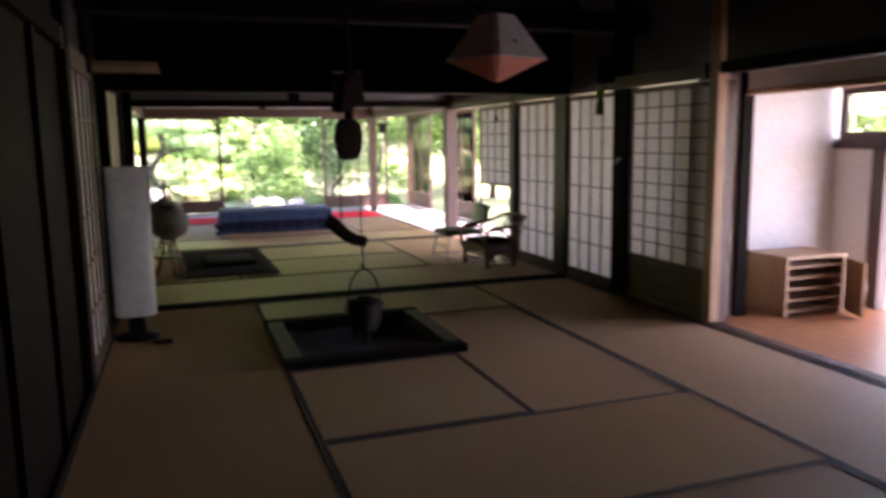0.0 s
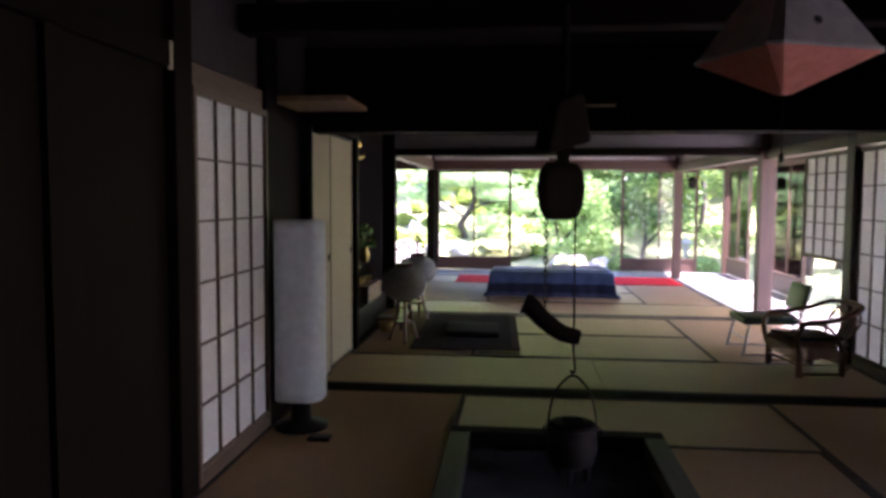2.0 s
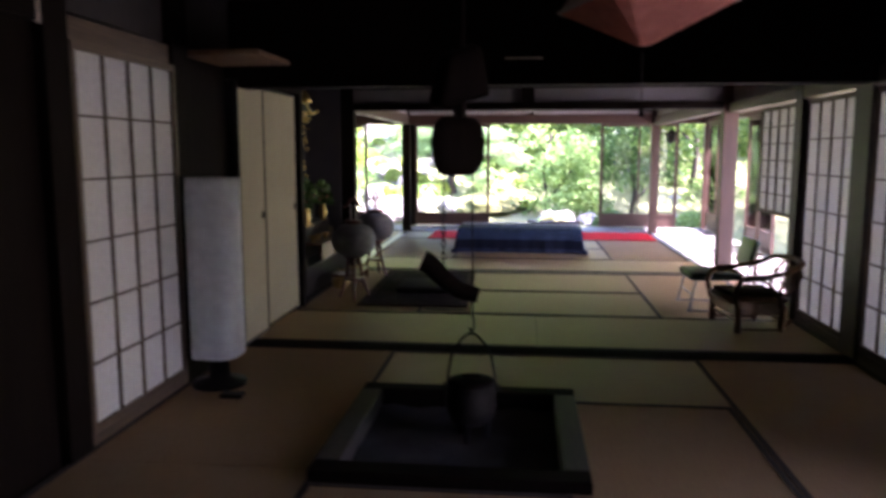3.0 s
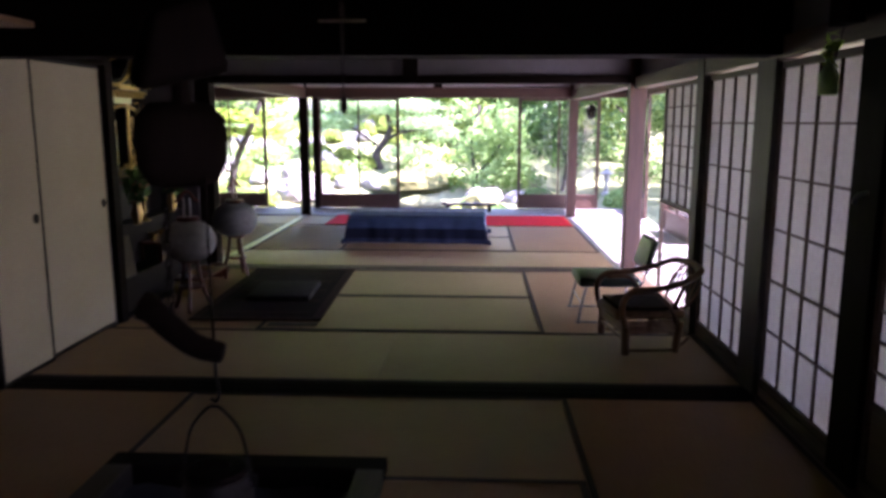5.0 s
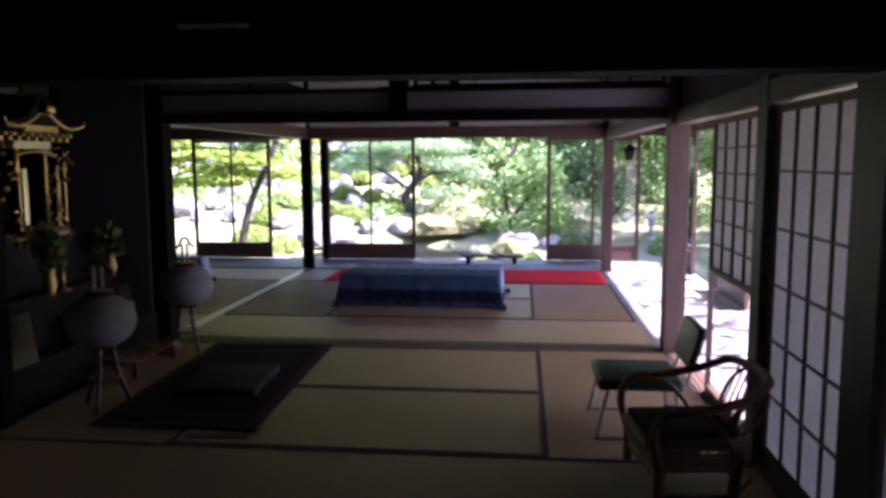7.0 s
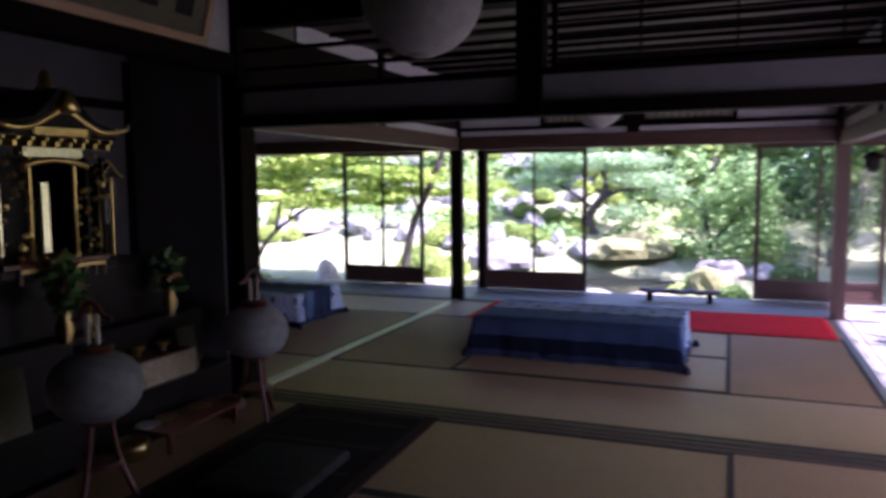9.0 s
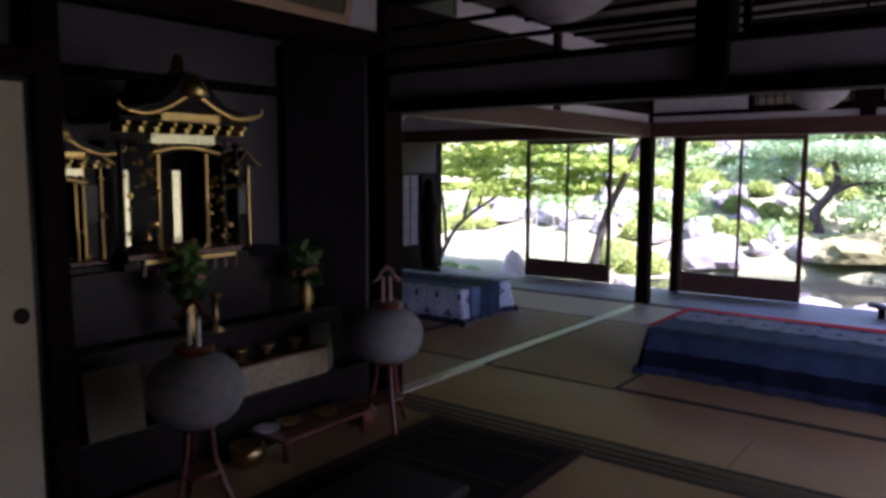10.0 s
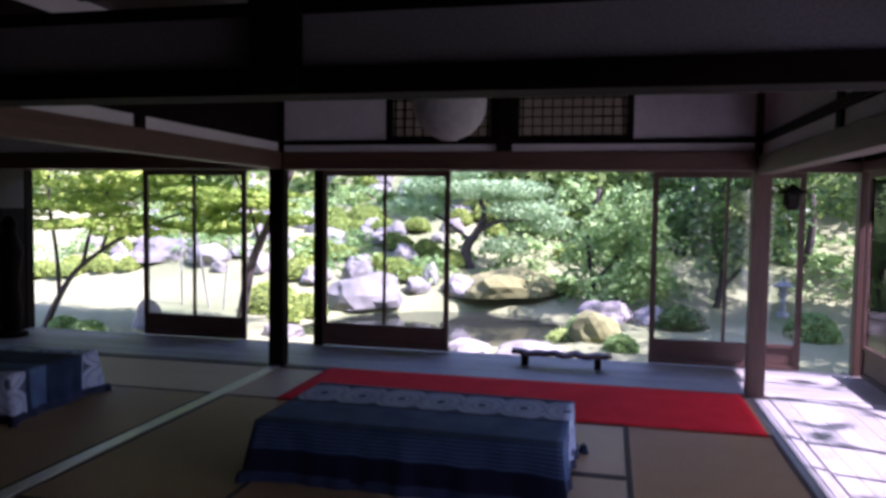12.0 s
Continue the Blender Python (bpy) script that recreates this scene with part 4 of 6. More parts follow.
tree("camellia_tree", 1.9, 15.4, "dense dark camellia tree with glossy leaves",
     [(((0, 0, -0.1), (0.1, 0, 0.8), (-0.2, 0, 1.6), (0.2, 0, 2.6)), 0.07, 0.03), (((0.0, 0, 0.3), (0.5, 0, 0.9), (0.6, 0.1, 1.7)), 0.045, 0.02)],
     [((rng.uniform(-0.9, 1.6), rng.uniform(-0.6, 0.8), rng.uniform(1.0, 3.6)), (0.5, 0.45, 0.4), 170) for _ in range(28)], 0.065, leaf_dark, 7, 0.8)
# added tree, crown out of view, breaks the veranda sun into patches
tree("dapple_maple", 5.2, 3.2, "unseen tall maple added to dapple sun on the side veranda",
     [(((0, 0, -0.1), (0.1, 0, 1.8), (-0.1, 0.1, 3.6), (0.1, 0, 5.4)), 0.12, 0.05), (((0, 0, 2.4), (-0.3, 1.2, 4.0), (-0.4, 2.4, 4.8)), 0.05, 0.02), (((0, 0, 2.6), (0.2, -1.0, 3.8), (0.3, -2.0, 4.6)), 0.05, 0.02)],
     [((rng.uniform(-0.9, 0.9), rng.uniform(-2.2, 3.4), rng.uniform(3.6, 6.0)), (0.75, 0.5, 0.14), 5) for _ in range(36)], 0.14, leaf_maple, 40, 0.25)
for k, (x, y) in enumerate(((5.5, 15.0), (8.0, 12.0), (7.5, 8.5), (6.8, 4.5), (7.2, 0.5), (4.0, 17.5))):
    tree("garden_tree", x, y, "leafy green garden tree with layered boughs",
         [(((0, 0, -0.1), (0.1, 0, 1.2), (-0.1, 0.1, 2.4), (0.1, 0, 3.8)), 0.10, 0.04), (((0, 0, 1.0), (0.8, 0, 1.8), (1.4, 0.2, 2.6)), 0.04, 0.015), (((0, 0, 1.3), (-0.7, 0, 2.0), (-1.3, -0.2, 2.7)), 0.04, 0.015)],
         [((rng.uniform(-1.7, 1.7), rng.uniform(-1.4, 1.4), rng.uniform(1.2, 4.0)), (0.8, 0.7, 0.2), 170) for _ in range(26)], 0.075, leaf_wood, 20 + k, 0.4)

# tall trees that keep the eastern lawn in shade
for k, (x, y) in enumerate(((5.4, 8.6), (6.0, 10.6), (5.3, 12.4), (6.6, 13.8))):
    tree("shade_tree", x, y, "tall garden tree with drooping layered green boughs",
         [(((0, 0, -0.1), (0.1, 0, 1.6), (-0.1, 0.1, 3.4), (0.1, 0, 6.2)), 0.13, 0.04), (((0, 0, 2.0), (-0.9, 0, 2.8), (-1.6, 0.2, 3.2)), 0.04, 0.015), (((0, 0, 3.0), (0.9, 0, 3.6), (1.4, -0.2, 4.0)), 0.04, 0.015)],
         [((rng.uniform(-1.5, 1.3), rng.uniform(-1.4, 1.4), rng.uniform(2.2, 6.4)), (0.85, 0.8, 0.16), 190) for _ in range(34)], 0.075, leaf_wood, 60 + k, 0.3)

# hillside woodland
blobs = []
for i in range(150):
    x, y = rng.uniform(-26, 22), rng.uniform(22, 36)
    r = rng.uniform(1.2, 2.4)
    blobs.append(((x, y, ground_z(x, y) + r * 0.6), (r, r * 0.8, r * 0.8), 420))
for i in range(60):
    x = rng.uniform(-4.5, 14)
    y = rng.uniform(18.5, 23)
    r = rng.uniform(0.8, 1.5)
    blobs.append(((x, y, ground_z(x, y) + rng.uniform(0.3, 3.2)), (r, r * 0.8, r * 0.55), 330))
for i in range(26):
    x, y = rng.uniform(-18, -6), rng.uniform(24, 29)
    r = rng.uniform(1.2, 2.2)
    blobs.append(((x, y, ground_z(x, y) + rng.uniform(1, 4)), (r, r * 0.8, r * 0.5), 330))
tagged(leaf_cloud("woodland", blobs, 0.16, leaf_wood, None, 9), "dense green woodland on the slope behind the garden", "woodland", "", "stuff")

# low undergrowth on the slope
blobs = []
for i in range(230):
    x, y = rng.uniform(-15, 12), rng.uniform(15.6, 25)
    if x > -1.5 or rng.random() < 0.6:
        r = rng.uniform(0.4, 0.9)
        blobs.append(((x, y, ground_z(x, y) + 0.12 * r), (r, r, rng.uniform(0.18, 0.45)), 210))
tagged(leaf_cloud("undergrowth", blobs, 0.075, leaf_green, None, 12), "leafy green undergrowth and ferns on the garden slope", "undergrowth", "", "stuff")

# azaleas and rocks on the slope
azalea_shade_core = mat("shaded azalea leaf", (0.05, 0.08, 0.015), (0.10, 0.15, 0.03), 0.9, (8, 8, 8), 60, 0.8)
for i in range(190):
    x, y = rng.uniform(-14, -3.8) if i % 5 else rng.uniform(-14, -1.0), rng.uniform(15.0, 23.5)
    if i % 5 < 3:
        azalea(x, y, rng.uniform(0.24, 0.46), rng.uniform(0.24, 0.42), 100 + i)
    else:
        rock(x, y, rng.uniform(0.16, 0.40), rng.uniform(0.16, 0.36), i)
for x, y, r, h, s in ((-4.85, 14.15, 0.78, 0.5, 61), (-7.5, 10.9, 0.3, 0.35, 62), (-7.2, 10.6, 0.2, 0.2, 63), (-1.2, 10.2, 0.5, 0.12, 64), (-2.0, 10.05, 0.4, 0.14, 65),
                      (-9.3, 15.9, 0.6, 0.34, 66), (-10.8, 16.3, 0.7, 0.45, 67), (-6.2, 14.9, 0.4, 0.28, 68), (-3.1, 15.2, 0.5, 0.3, 69), (-0.2, 13.7, 0.55, 0.3, 70), (0.6, 13.6, 0.4, 0.25, 71), (-5.0, 10.6, 0.35, 0.15, 72)):
    rock(x, y, r, h, s)
rock(-2.2, 15.6, 1.15, 0.42, 80, moss_rock)
rock(-0.35, 11.75, 0.5, 0.38, 81, moss_rock)
for x, y, r, h, s, mt in ((-6.3, 13.0, 0.6, 0.6, 1, None), (-5.6, 12.9, 0.45, 0.4, 2, None), (0.05, 10.9, 0.24, 0.22, 3, leaf_green), (1.05, 12.9, 0.42, 0.38, 4, leaf_dark), (2.95, 12.6, 0.42, 0.42, 5, leaf_green),
                          (-8.5, 10.2, 0.22, 0.2, 6, leaf_green), (-7.9, 10.0, 0.26, 0.2, 7, leaf_green), (-0.95, 11.6, 0.36, 0.3, 8, leaf_shoot), (-0.8, 12.2, 0.46, 0.5, 9, leaf_shoot), (-0.6, 12.6, 0.3, 0.6, 10, leaf_green), (-5.6, 12.1, 0.3, 0.28, 11, None)):
    azalea(x, y, r, h, s, mt)


# ---- hearth room ----
def hearth():
    t = thing("sunken_hearth", pose(-1.355, -2.59, 0), "square sunken hearth with worn dark wooden rim", "hearth")
    X, Y, F = 0.56, 0.575, 0.11
    for x0, x1, y0, y1, mt in ((-X, X, -Y, -Y + F, dark_x), (-X, X, Y - F, Y, dark_x), (-X, -X + F, -Y + F, Y - F, hearth_rim), (X - F, X, -Y + F, Y - F, hearth_rim)):
        B("rim_board", (x0, x1, y0, y1, -0.054, 0.05), mt, t, 0.008)
    bm = bmesh.new()
    n = 14
    g = [[bm.verts.new((-X + F + (2 * X - 2 * F) * i / n, -Y + F + (2 * Y - 2 * F) * j / n, -0.04 + 0.02 * noise.noise((i * 0.5, j * 0.5, 1)))) for i in range(n + 1)] for j in range(n + 1)]
    for j in range(n):
        for i in range(n):
            bm.faces.new((g[j][i], g[j][i + 1], g[j + 1][i + 1], g[j + 1][i]))
    part("ash", bm, ash, t, "grey ash bed", True)
    return t


hearth_rim = wood("worn hearth rim", (0.022, 0.017, 0.014), (0.055, 0.045, 0.037), "y", 0.5)
hearth()

pot = thing("iron_pot", pose(-1.305, -2.54, 0) @ Matrix.Diagonal((0.88, 0.88, 1.0, 1.0)), "black cast-iron pot with wooden lid over the hearth", "pot")
part("body", lathe(((0.07, 0.035), (0.115, 0.06), (0.135, 0.12), (0.13, 0.19), (0.122, 0.215), (0.128, 0.225), (0.125, 0.23)), 28), iron, pot, "", True)
pot_lid = part("lid", lathe(((0.118, 0.23), (0.12, 0.245), (0.10, 0.25), (0.02, 0.252)), 28), dark_x, pot, "dark wooden lid", True)
B("lid_grip", (-0.05, 0.05, -0.008, 0.008, 0.25, 0.272), dark_x, pot_lid)
part("bail", tube(curve_pts(((-0.13, 0, 0.20), (-0.118, 0, 0.30), (-0.09, 0, 0.39), (-0.03, 0, 0.455), (0, 0, 0.465), (0.03, 0, 0.455), (0.09, 0, 0.39), (0.118, 0, 0.30), (0.13, 0, 0.20)), 5), 0.006, 8), iron, pot, "thin arched iron handle", True)
for s in (-1, 1):
    part("lug", tube([(s * 0.13 + 0.022 * math.cos(a), 0, 0.205 + 0.022 * math.sin(a)) for a in [k * math.pi / 6 for k in range(13)]], 0.005, 6), iron, pot)
for a in (0.3, 2.4, 4.5):
    part("foot", lathe(((0.014, -0.045), (0.02, 0.0), (0.025, 0.05)), 8), iron, pot).location = (0.085 * math.cos(a), 0.085 * math.sin(a), 0)

hanger = thing("pot_hanger", pose(-1.325, -2.515, 0), "carved wooden pot hanger with lever, cord and chain", "pot hanger")
part("pulley_block", lathe(((0.05, 1.19), (0.085, 1.205), (0.110, 1.26), (0.118, 1.34), (0.108, 1.41), (0.075, 1.45), (0.04, 1.455)), 24, None, 1.35, 0.42), dark_z, hanger, "rounded dark wooden pulley", True).matrix_basis = pose(-0.045, 0, 0, 0, 0, 46)
bm = box(-0.15, 0.15, -0.05, 0.05, 1.49, 1.73, None, 0.035)
for v in bm.verts:
    # waisted hook: narrow neck above, a lip that turns up at one end
    v.co.x *= 1.0 - 0.45 * max(0.0, (v.co.z - 1.60) / 0.13)
    if v.co.x > 0.06:
        v.co.z += 0.05
part("upper_block", bm, dark_z, hanger, "large hook-shaped hanging block", True).matrix_basis = pose(-0.04, 0, 0, 0, 0, 46)
part("axle", tube(((-0.04, 0, 1.43), (-0.04, 0, 1.52)), 0.03, 10), dark_z, hanger)
part("neck", tube(((-0.04, 0, 1.70), (-0.035, 0, 1.9), (-0.04, 0, 2.16)), 0.018, 10), dark_z, hanger)
part("cord", tube(((0.02, 0, 1.22), (0.021, 0, 0.9), (0.022, 0, 0.63)), 0.0045, 6), dark_z, hanger)
lev = curve_pts(((-0.21, 0, 0.80), (-0.18, 0, 0.785), (-0.12, 0, 0.725), (-0.04, 0, 0.665), (0.03, 0, 0.645), (0.05, 0, 0.64)), 5)
part("lever", tube(lev, 0.05, 12, None, 0.034), dark_x, hanger, "fish-shaped wooden lever", True)
for k in range(15):
    z = 1.21 - k * 0.030
    part("chain_link", tube([(-0.113 + (0.009 * math.cos(a) if k % 2 else 0), (0 if k % 2 else 0.009 * math.cos(a)), z + 0.020 * math.sin(a)) for a in [q * math.pi / 4 for q in range(9)]], 0.0032, 5), iron, hanger)
part("hook", tube(curve_pts(((0.02, 0, 0.66), (0.022, 0, 0.58), (0.03, 0, 0.50), (0.022, -0.01, 0.475), (0.008, -0.012, 0.488)), 5), 0.006, 7), iron, hanger, "iron pot hook", True)


def paper_lamp():
    t = thing("hanging_paper_lamp", pose(-0.70, -3.40, 0, 0, 0, 21), "hanging lamp of white and red paper facets", "lamp")
    a, b = 0.078, 0.215
    zt, zm, zb = 1.995, 1.755, 1.635

    def ring(bm, r, z):
        c = 0.16 * r
        return [bm.verts.new(p) for p in ((r, -r + c, z), (r, r - c, z), (r - c, r, z), (-r + c, r, z), (-r, r - c, z), (-r, -r + c, z), (-r + c, -r, z), (r - c, -r, z))]
    for nm, mt, lv, lab in (("shade", lantern_paper, ((a, zt), (b, zm)), "white paper upper shade"), ("underside", red_paper, ((b - 0.002, zm - 0.004), (0.02, zb)), "red paper underside")):
        bm = bmesh.new()
        r1, r2 = (ring(bm, r, z) for r, z in lv)
        for i in range(8):
            bm.faces.new((r1[i], r1[(i + 1) % 8], r2[(i + 1) % 8], r2[i]))
        bm.faces.new(r1[::-1] if nm == "shade" else r2)
        part(nm, bm, mt, t, lab)
    bm = bmesh.new()
    r1 = ring(bm, b + 0.003, zm - 0.006)
    r2 = ring(bm, b + 0.003, zm + 0.005)
    for i in range(8):
        bm.faces.new((r1[i], r1[(i + 1) % 8], r2[(i + 1) % 8], r2[i]))
    part("edge_band", bm, lantern_paper, t)
    for x, y, z in ((0.17, 0.05, 1.83), (0.18, -0.07, 1.80), (-0.02, -0.165, 1.84), (-0.10, -0.18, 1.80), (0.05, -0.15, 1.86)):
        q = lathe(((0.012, 0.0), (0.014, 0.002), (0.004, 0.004)), 8)
        o = part("motif", q, iron, t, "small dark pasted leaf")
        o.matrix_basis = pose(x, y, z, 0, 0, 0) @ (pose(0, 0, 0, 0, 60, 0) if abs(x) > abs(y) else pose(0, 0, 0, 60, 0, 0))
    part("cord", tube(((0, 0, 1.98), (0.01, 0, 2.4), (0, 0, 2.85)), 0.005, 6), iron, t)
    part("pull_cord", tube(((0, 0, 1.615), (0, 0, 1.44)), 0.002, 5), iron, t)
    part("pull_knob", lathe(((0.004, 1.41), (0.009, 1.42), (0.007, 1.44)), 8), iron, t)


paper_lamp()

fl = thing("paper_floor_lamp", pose(-2.765, -1.99, 0), "tall white paper column lamp on a black stand", "floor lamp")
bm = bmesh.new()
rows = []
for k in range(15):
    z = 0.17 + k * 0.99 / 14
    r = 0.132
    rows.append([bm.verts.new((r * math.copysign(abs(math.cos(q)) ** 0.6, math.cos(q)), r * math.copysign(abs(math.sin(q)) ** 0.6, math.sin(q)), z)) for q in [i * math.pi / 12 for i in range(24)]])
for a, c in zip(rows, rows[1:]):
    for i in range(24):
        bm.faces.new((a[i], a[(i + 1) % 24], c[(i + 1) % 24], c[i]))
bm.faces.new(rows[-1])
part("shade", bm, lamp_paper, fl, "greyish white paper shade", True)
part("stem", lathe(((0.03, 0.02), (0.03, 0.2)), 12), lacquer, fl)
part("base", lathe(((0.15, 0.0), (0.15, 0.02), (0.06, 0.045), (0.05, 0.17)), 20), lacquer, fl, "black stand", True)
tagged(B("floor_plug", (-2.66, -2.54, -2.26, -2.18, 0.005, 0.03), lacquer, None, 0.01), "black power plug box on the tatami", "plug box")

tagged(B("wall_shelf", (-2.98, -2.53, -1.85, -1.30, 1.83, 1.86), tan_y, None, 0.004), "brown wooden shelf board high on the side wall", "shelf")
tagged(B("name_tag", (-2.95, -2.938, -3.14, -3.07, 1.79, 1.90), fusuma_paper, None), "small pale paper tag on the dark rail", "tag")
tagged(B("label_strip", (-1.20, -0.97, -1.212, -1.2, 1.862, 1.876), fusuma_paper, None), "thin pale strip fixed on the black beam", "strip")
v = thing("hanging_vase", pose(0.925, -1.82, 0), "green glass bottle vase hanging on the dark post", "vase")
part("bottle", lathe(((0.03, 1.50), (0.036, 1.51), (0.036, 1.58), (0.02, 1.61), (0.014, 1.64)), 16), green_glass, v, "", True)
tagged(leaf_cloud("sprig", [((0, 0, 1.68), (0.02, 0.02, 0.07), 26)], 0.03, leaf_maple, v, 31), "", "", "", "stuff")
part("wire", tube(((0.014, 0, 1.62), (0.03, -0.02, 1.75), (0.035, -0.03, 1.90)), 0.002, 5), iron, v)
tagged(B("wall_box", (0.913, 0.983, -1.95, -1.80, 1.76, 1.97), dark_z, None, 0.006), "small dark wooden box fixed on the post", "box")
tagged(part("door_hook", tube(curve_pts(((0.997, -2.05, 1.14), (0.965, -2.05, 1.13), (0.95, -2.05, 1.10)), 4), 0.008, 7), steel), "small pale metal hook on the dark post", "hook")

# ---- entrance ----
cab = thing("shoe_cabinet", pose(1.75, -3.11, -0.034), "open shoe cabinet of orange wood with four shelves", "cabinet")
W, D, HC = 0.56, 0.40, 0.43
B("side_panel", (0, 0.02, 0, D, 0, HC), tan_z, cab)
B("side_panel", (W - 0.02, W, 0, D, 0, HC), tan_z, cab)
B("back_panel", (0.02, W - 0.02, D - 0.012, D, 0.02, HC), tan_x, cab)
B("top", (-0.012, W + 0.012, -0.012, D, HC, HC + 0.022), tan_x, cab, 0.004)
for k in range(5):
    B("shelf", (0.02, W - 0.02, 0.012, D - 0.012, 0.03 + k * 0.083, 0.044 + k * 0.083), tan_x, cab)
cab_door = B("door", (-0.02, 0.0, -0.30, -0.004, 0.02, HC - 0.01), tan_z, cab, 0.003, "opened cabinet door")
cab_door.matrix_basis = pose(W + 0.012, -0.014, 0, 0, 0, -24)
B("handle", (0.0, 0.02, -0.28, -0.265, 0.2, 0.28), steel, cab_door, 0.003, "small steel handle")
for i in range(2):
    st = thing("storm_door", pose(1.125 + i * 0.07, -3.06 + 0.015 * i, 0.0), "stacked wooden sliding storm door seen edge-on", "sliding door", "stacked storm doors")
    B("stile", (0, 0.05, -0.02, 0.02, -0.03, 1.70), red_z, st, 0.003)
    B("board", (0.051, 0.062, -0.02, 0.16, -0.03, 1.70), red_z, st)


# ---- altar room: chairs ----
def steel_chair():
    t = thing("vinyl_chair", pose(0.53, 0.5, 0, 0, 0, 0), "low green vinyl chair with steel tube legs", "chair")
    part("seat", box(-0.25, 0.20, -0.23, 0.23, 0.27, 0.335, None, 0.028), vinyl, t, "", True)
    bm = box(-0.022, 0.022, -0.20, 0.20, 0.0, 0.24, None, 0.018)
    bmesh.ops.transform(bm, matrix=pose(0.235, 0, 0.39, 0, 16, 0), verts=bm.verts[:])
    part("backrest", bm, vinyl, t, "", True)
    for s in (-1, 1):
        part("leg", tube(curve_pts(((-0.19, s * 0.2, 0.275), (-0.215, s * 0.22, 0.20), (-0.25, s * 0.24, 0.012), (-0.235, s * 0.24, 0.01)), 4), 0.010, 8), steel, t, "", True)
        part("leg", tube(((0.16, s * 0.2, 0.27), (0.20, s * 0.23, 0.01)), 0.010, 8), steel, t)
        part("back_post", tube(curve_pts(((0.10, s * 0.17, 0.275), (0.20, s * 0.17, 0.285), (0.235, s * 0.16, 0.34), (0.26, s * 0.15, 0.48)), 4), 0.009, 8), steel, t, "", True)
        part("floor_runner", tube(((-0.27, s * 0.24, 0.009), (0.21, s * 0.235, 0.009)), 0.008, 6), steel, t)
    part("crossbar", tube(((-0.225, -0.225, 0.14), (-0.225, 0.225, 0.14)), 0.007, 6), steel, t)
    return t


def rattan_chair():
    t = thing("rattan_armchair", pose(0.64, -0.18, 0, 0, 0, 8), "low brown rattan armchair with looped arms", "armchair")
    part("seat", box(-0.29, 0.22, -0.21, 0.21, 0.23, 0.29, None, 0.03), rattan, t, "woven seat", True)
    part("cushion", box(-0.26, 0.18, -0.19, 0.19, 0.292, 0.325, None, 0.016), rug_edge, t, "thin brown patterned cushion", True)
    for k in range(5):
        z = 0.15 + k * 0.02
        part("skirt_cane", tube(((-0.245, -0.235, z), (0.16, -0.235, z), (0.16, 0.235, z), (-0.245, 0.235, z), (-0.245, -0.235, z)), 0.0085, 7), rattan, t)
    for s in (-1, 1):
        part("arm", tube(curve_pts(((-0.24, s * 0.26, 0.20), (-0.27, s * 0.27, 0.36), (-0.20, s * 0.28, 0.46), (-0.02, s * 0.285, 0.475), (0.16, s * 0.27, 0.51), (0.30, s * 0.22, 0.57), (0.34, s * 0.10, 0.585), (0.345, 0, 0.59)), 6), 0.023, 9), rattan, t, "bent rattan arm loop", True)
        part("arm_brace", tube(curve_pts(((-0.20, s * 0.26, 0.44), (-0.02, s * 0.26, 0.43), (0.10, s * 0.25, 0.30), (0.14, s * 0.24, 0.2)), 5), 0.013, 8), rattan, t, "", True)
        part("leg", tube(((-0.23, s * 0.24, 0.22), (-0.23, s * 0.25, 0.0)), 0.028, 9), rattan, t)
        part("leg", tube(((0.17, s * 0.22, 0.22), (0.14, s * 0.23, 0.0)), 0.028, 9), rattan, t)
        part("runner", tube(curve_pts(((-0.23, s * 0.25, 0.03), (0, s * 0.25, 0.025), (0.14, s * 0.235, 0.03), (0.24, s * 0.22, 0.10)), 4), 0.012, 8), rattan, t, "", True)
        part("back_loop", tube(curve_pts(((0.20, s * 0.02, 0.25), (0.24, s * 0.17, 0.32), (0.31, s * 0.20, 0.46), (0.34, s * 0.08, 0.56), (0.33, s * 0.01, 0.48), (0.22, s * 0.01, 0.26)), 6), 0.011, 8), rattan, t, "", True)
    for k in range(7):
        y = -0.15 + k * 0.05
        part("back_cane", tube(((0.21, y, 0.25), (0.29, y, 0.44), (0.34, y, 0.575)), 0.006, 6), rattan, t)
    for x, z in ((-0.235, 0.10), (0.155, 0.10)):
        part("stretcher", tube(((x, -0.24, z), (x, 0.24, z)), 0.012, 8), rattan, t)
    return t


steel_chair().scale = (0.97, 0.97, 0.94)
rattan_chair().scale = (0.87, 0.95, 0.87)

# rug and cushion
rug = thing("wool_rug", pose(-2.03, 1.13, 0, 0, 0, 1.5), "dark wool rug with brown patterned border", "rug")
B("rug_field", (-0.40, 0.40, -0.86, 0.86, 0.005, 0.016), rug_mat, rug)
for x0, x1, y0, y1 in ((-0.47, 0.47, -0.93, -0.86), (-0.47, 0.47, 0.86, 0.93), (-0.47, -0.40, -0.86, 0.86), (0.40, 0.47, -0.86, 0.86)):
    B("border", (x0, x1, y0, y1, 0.005, 0.015), rug_edge, rug)
for i in range(5):
    B("motif_band", (-0.36, 0.36, -0.75 + i * 0.36, -0.72 + i * 0.36, 0.016, 0.0175), rug_edge, rug)
bm = box(-0.25, 0.25, -0.29, 0.29, 0.018, 0.065, None, 0.022)
z = tagged(part("floor_cushion", bm, zabuton_mat, None, "", True), "flat grey patterned floor cushion on the rug", "cushion")
z.matrix_basis = pose(-1.99, 1.01, 0, 0, 0, 3)
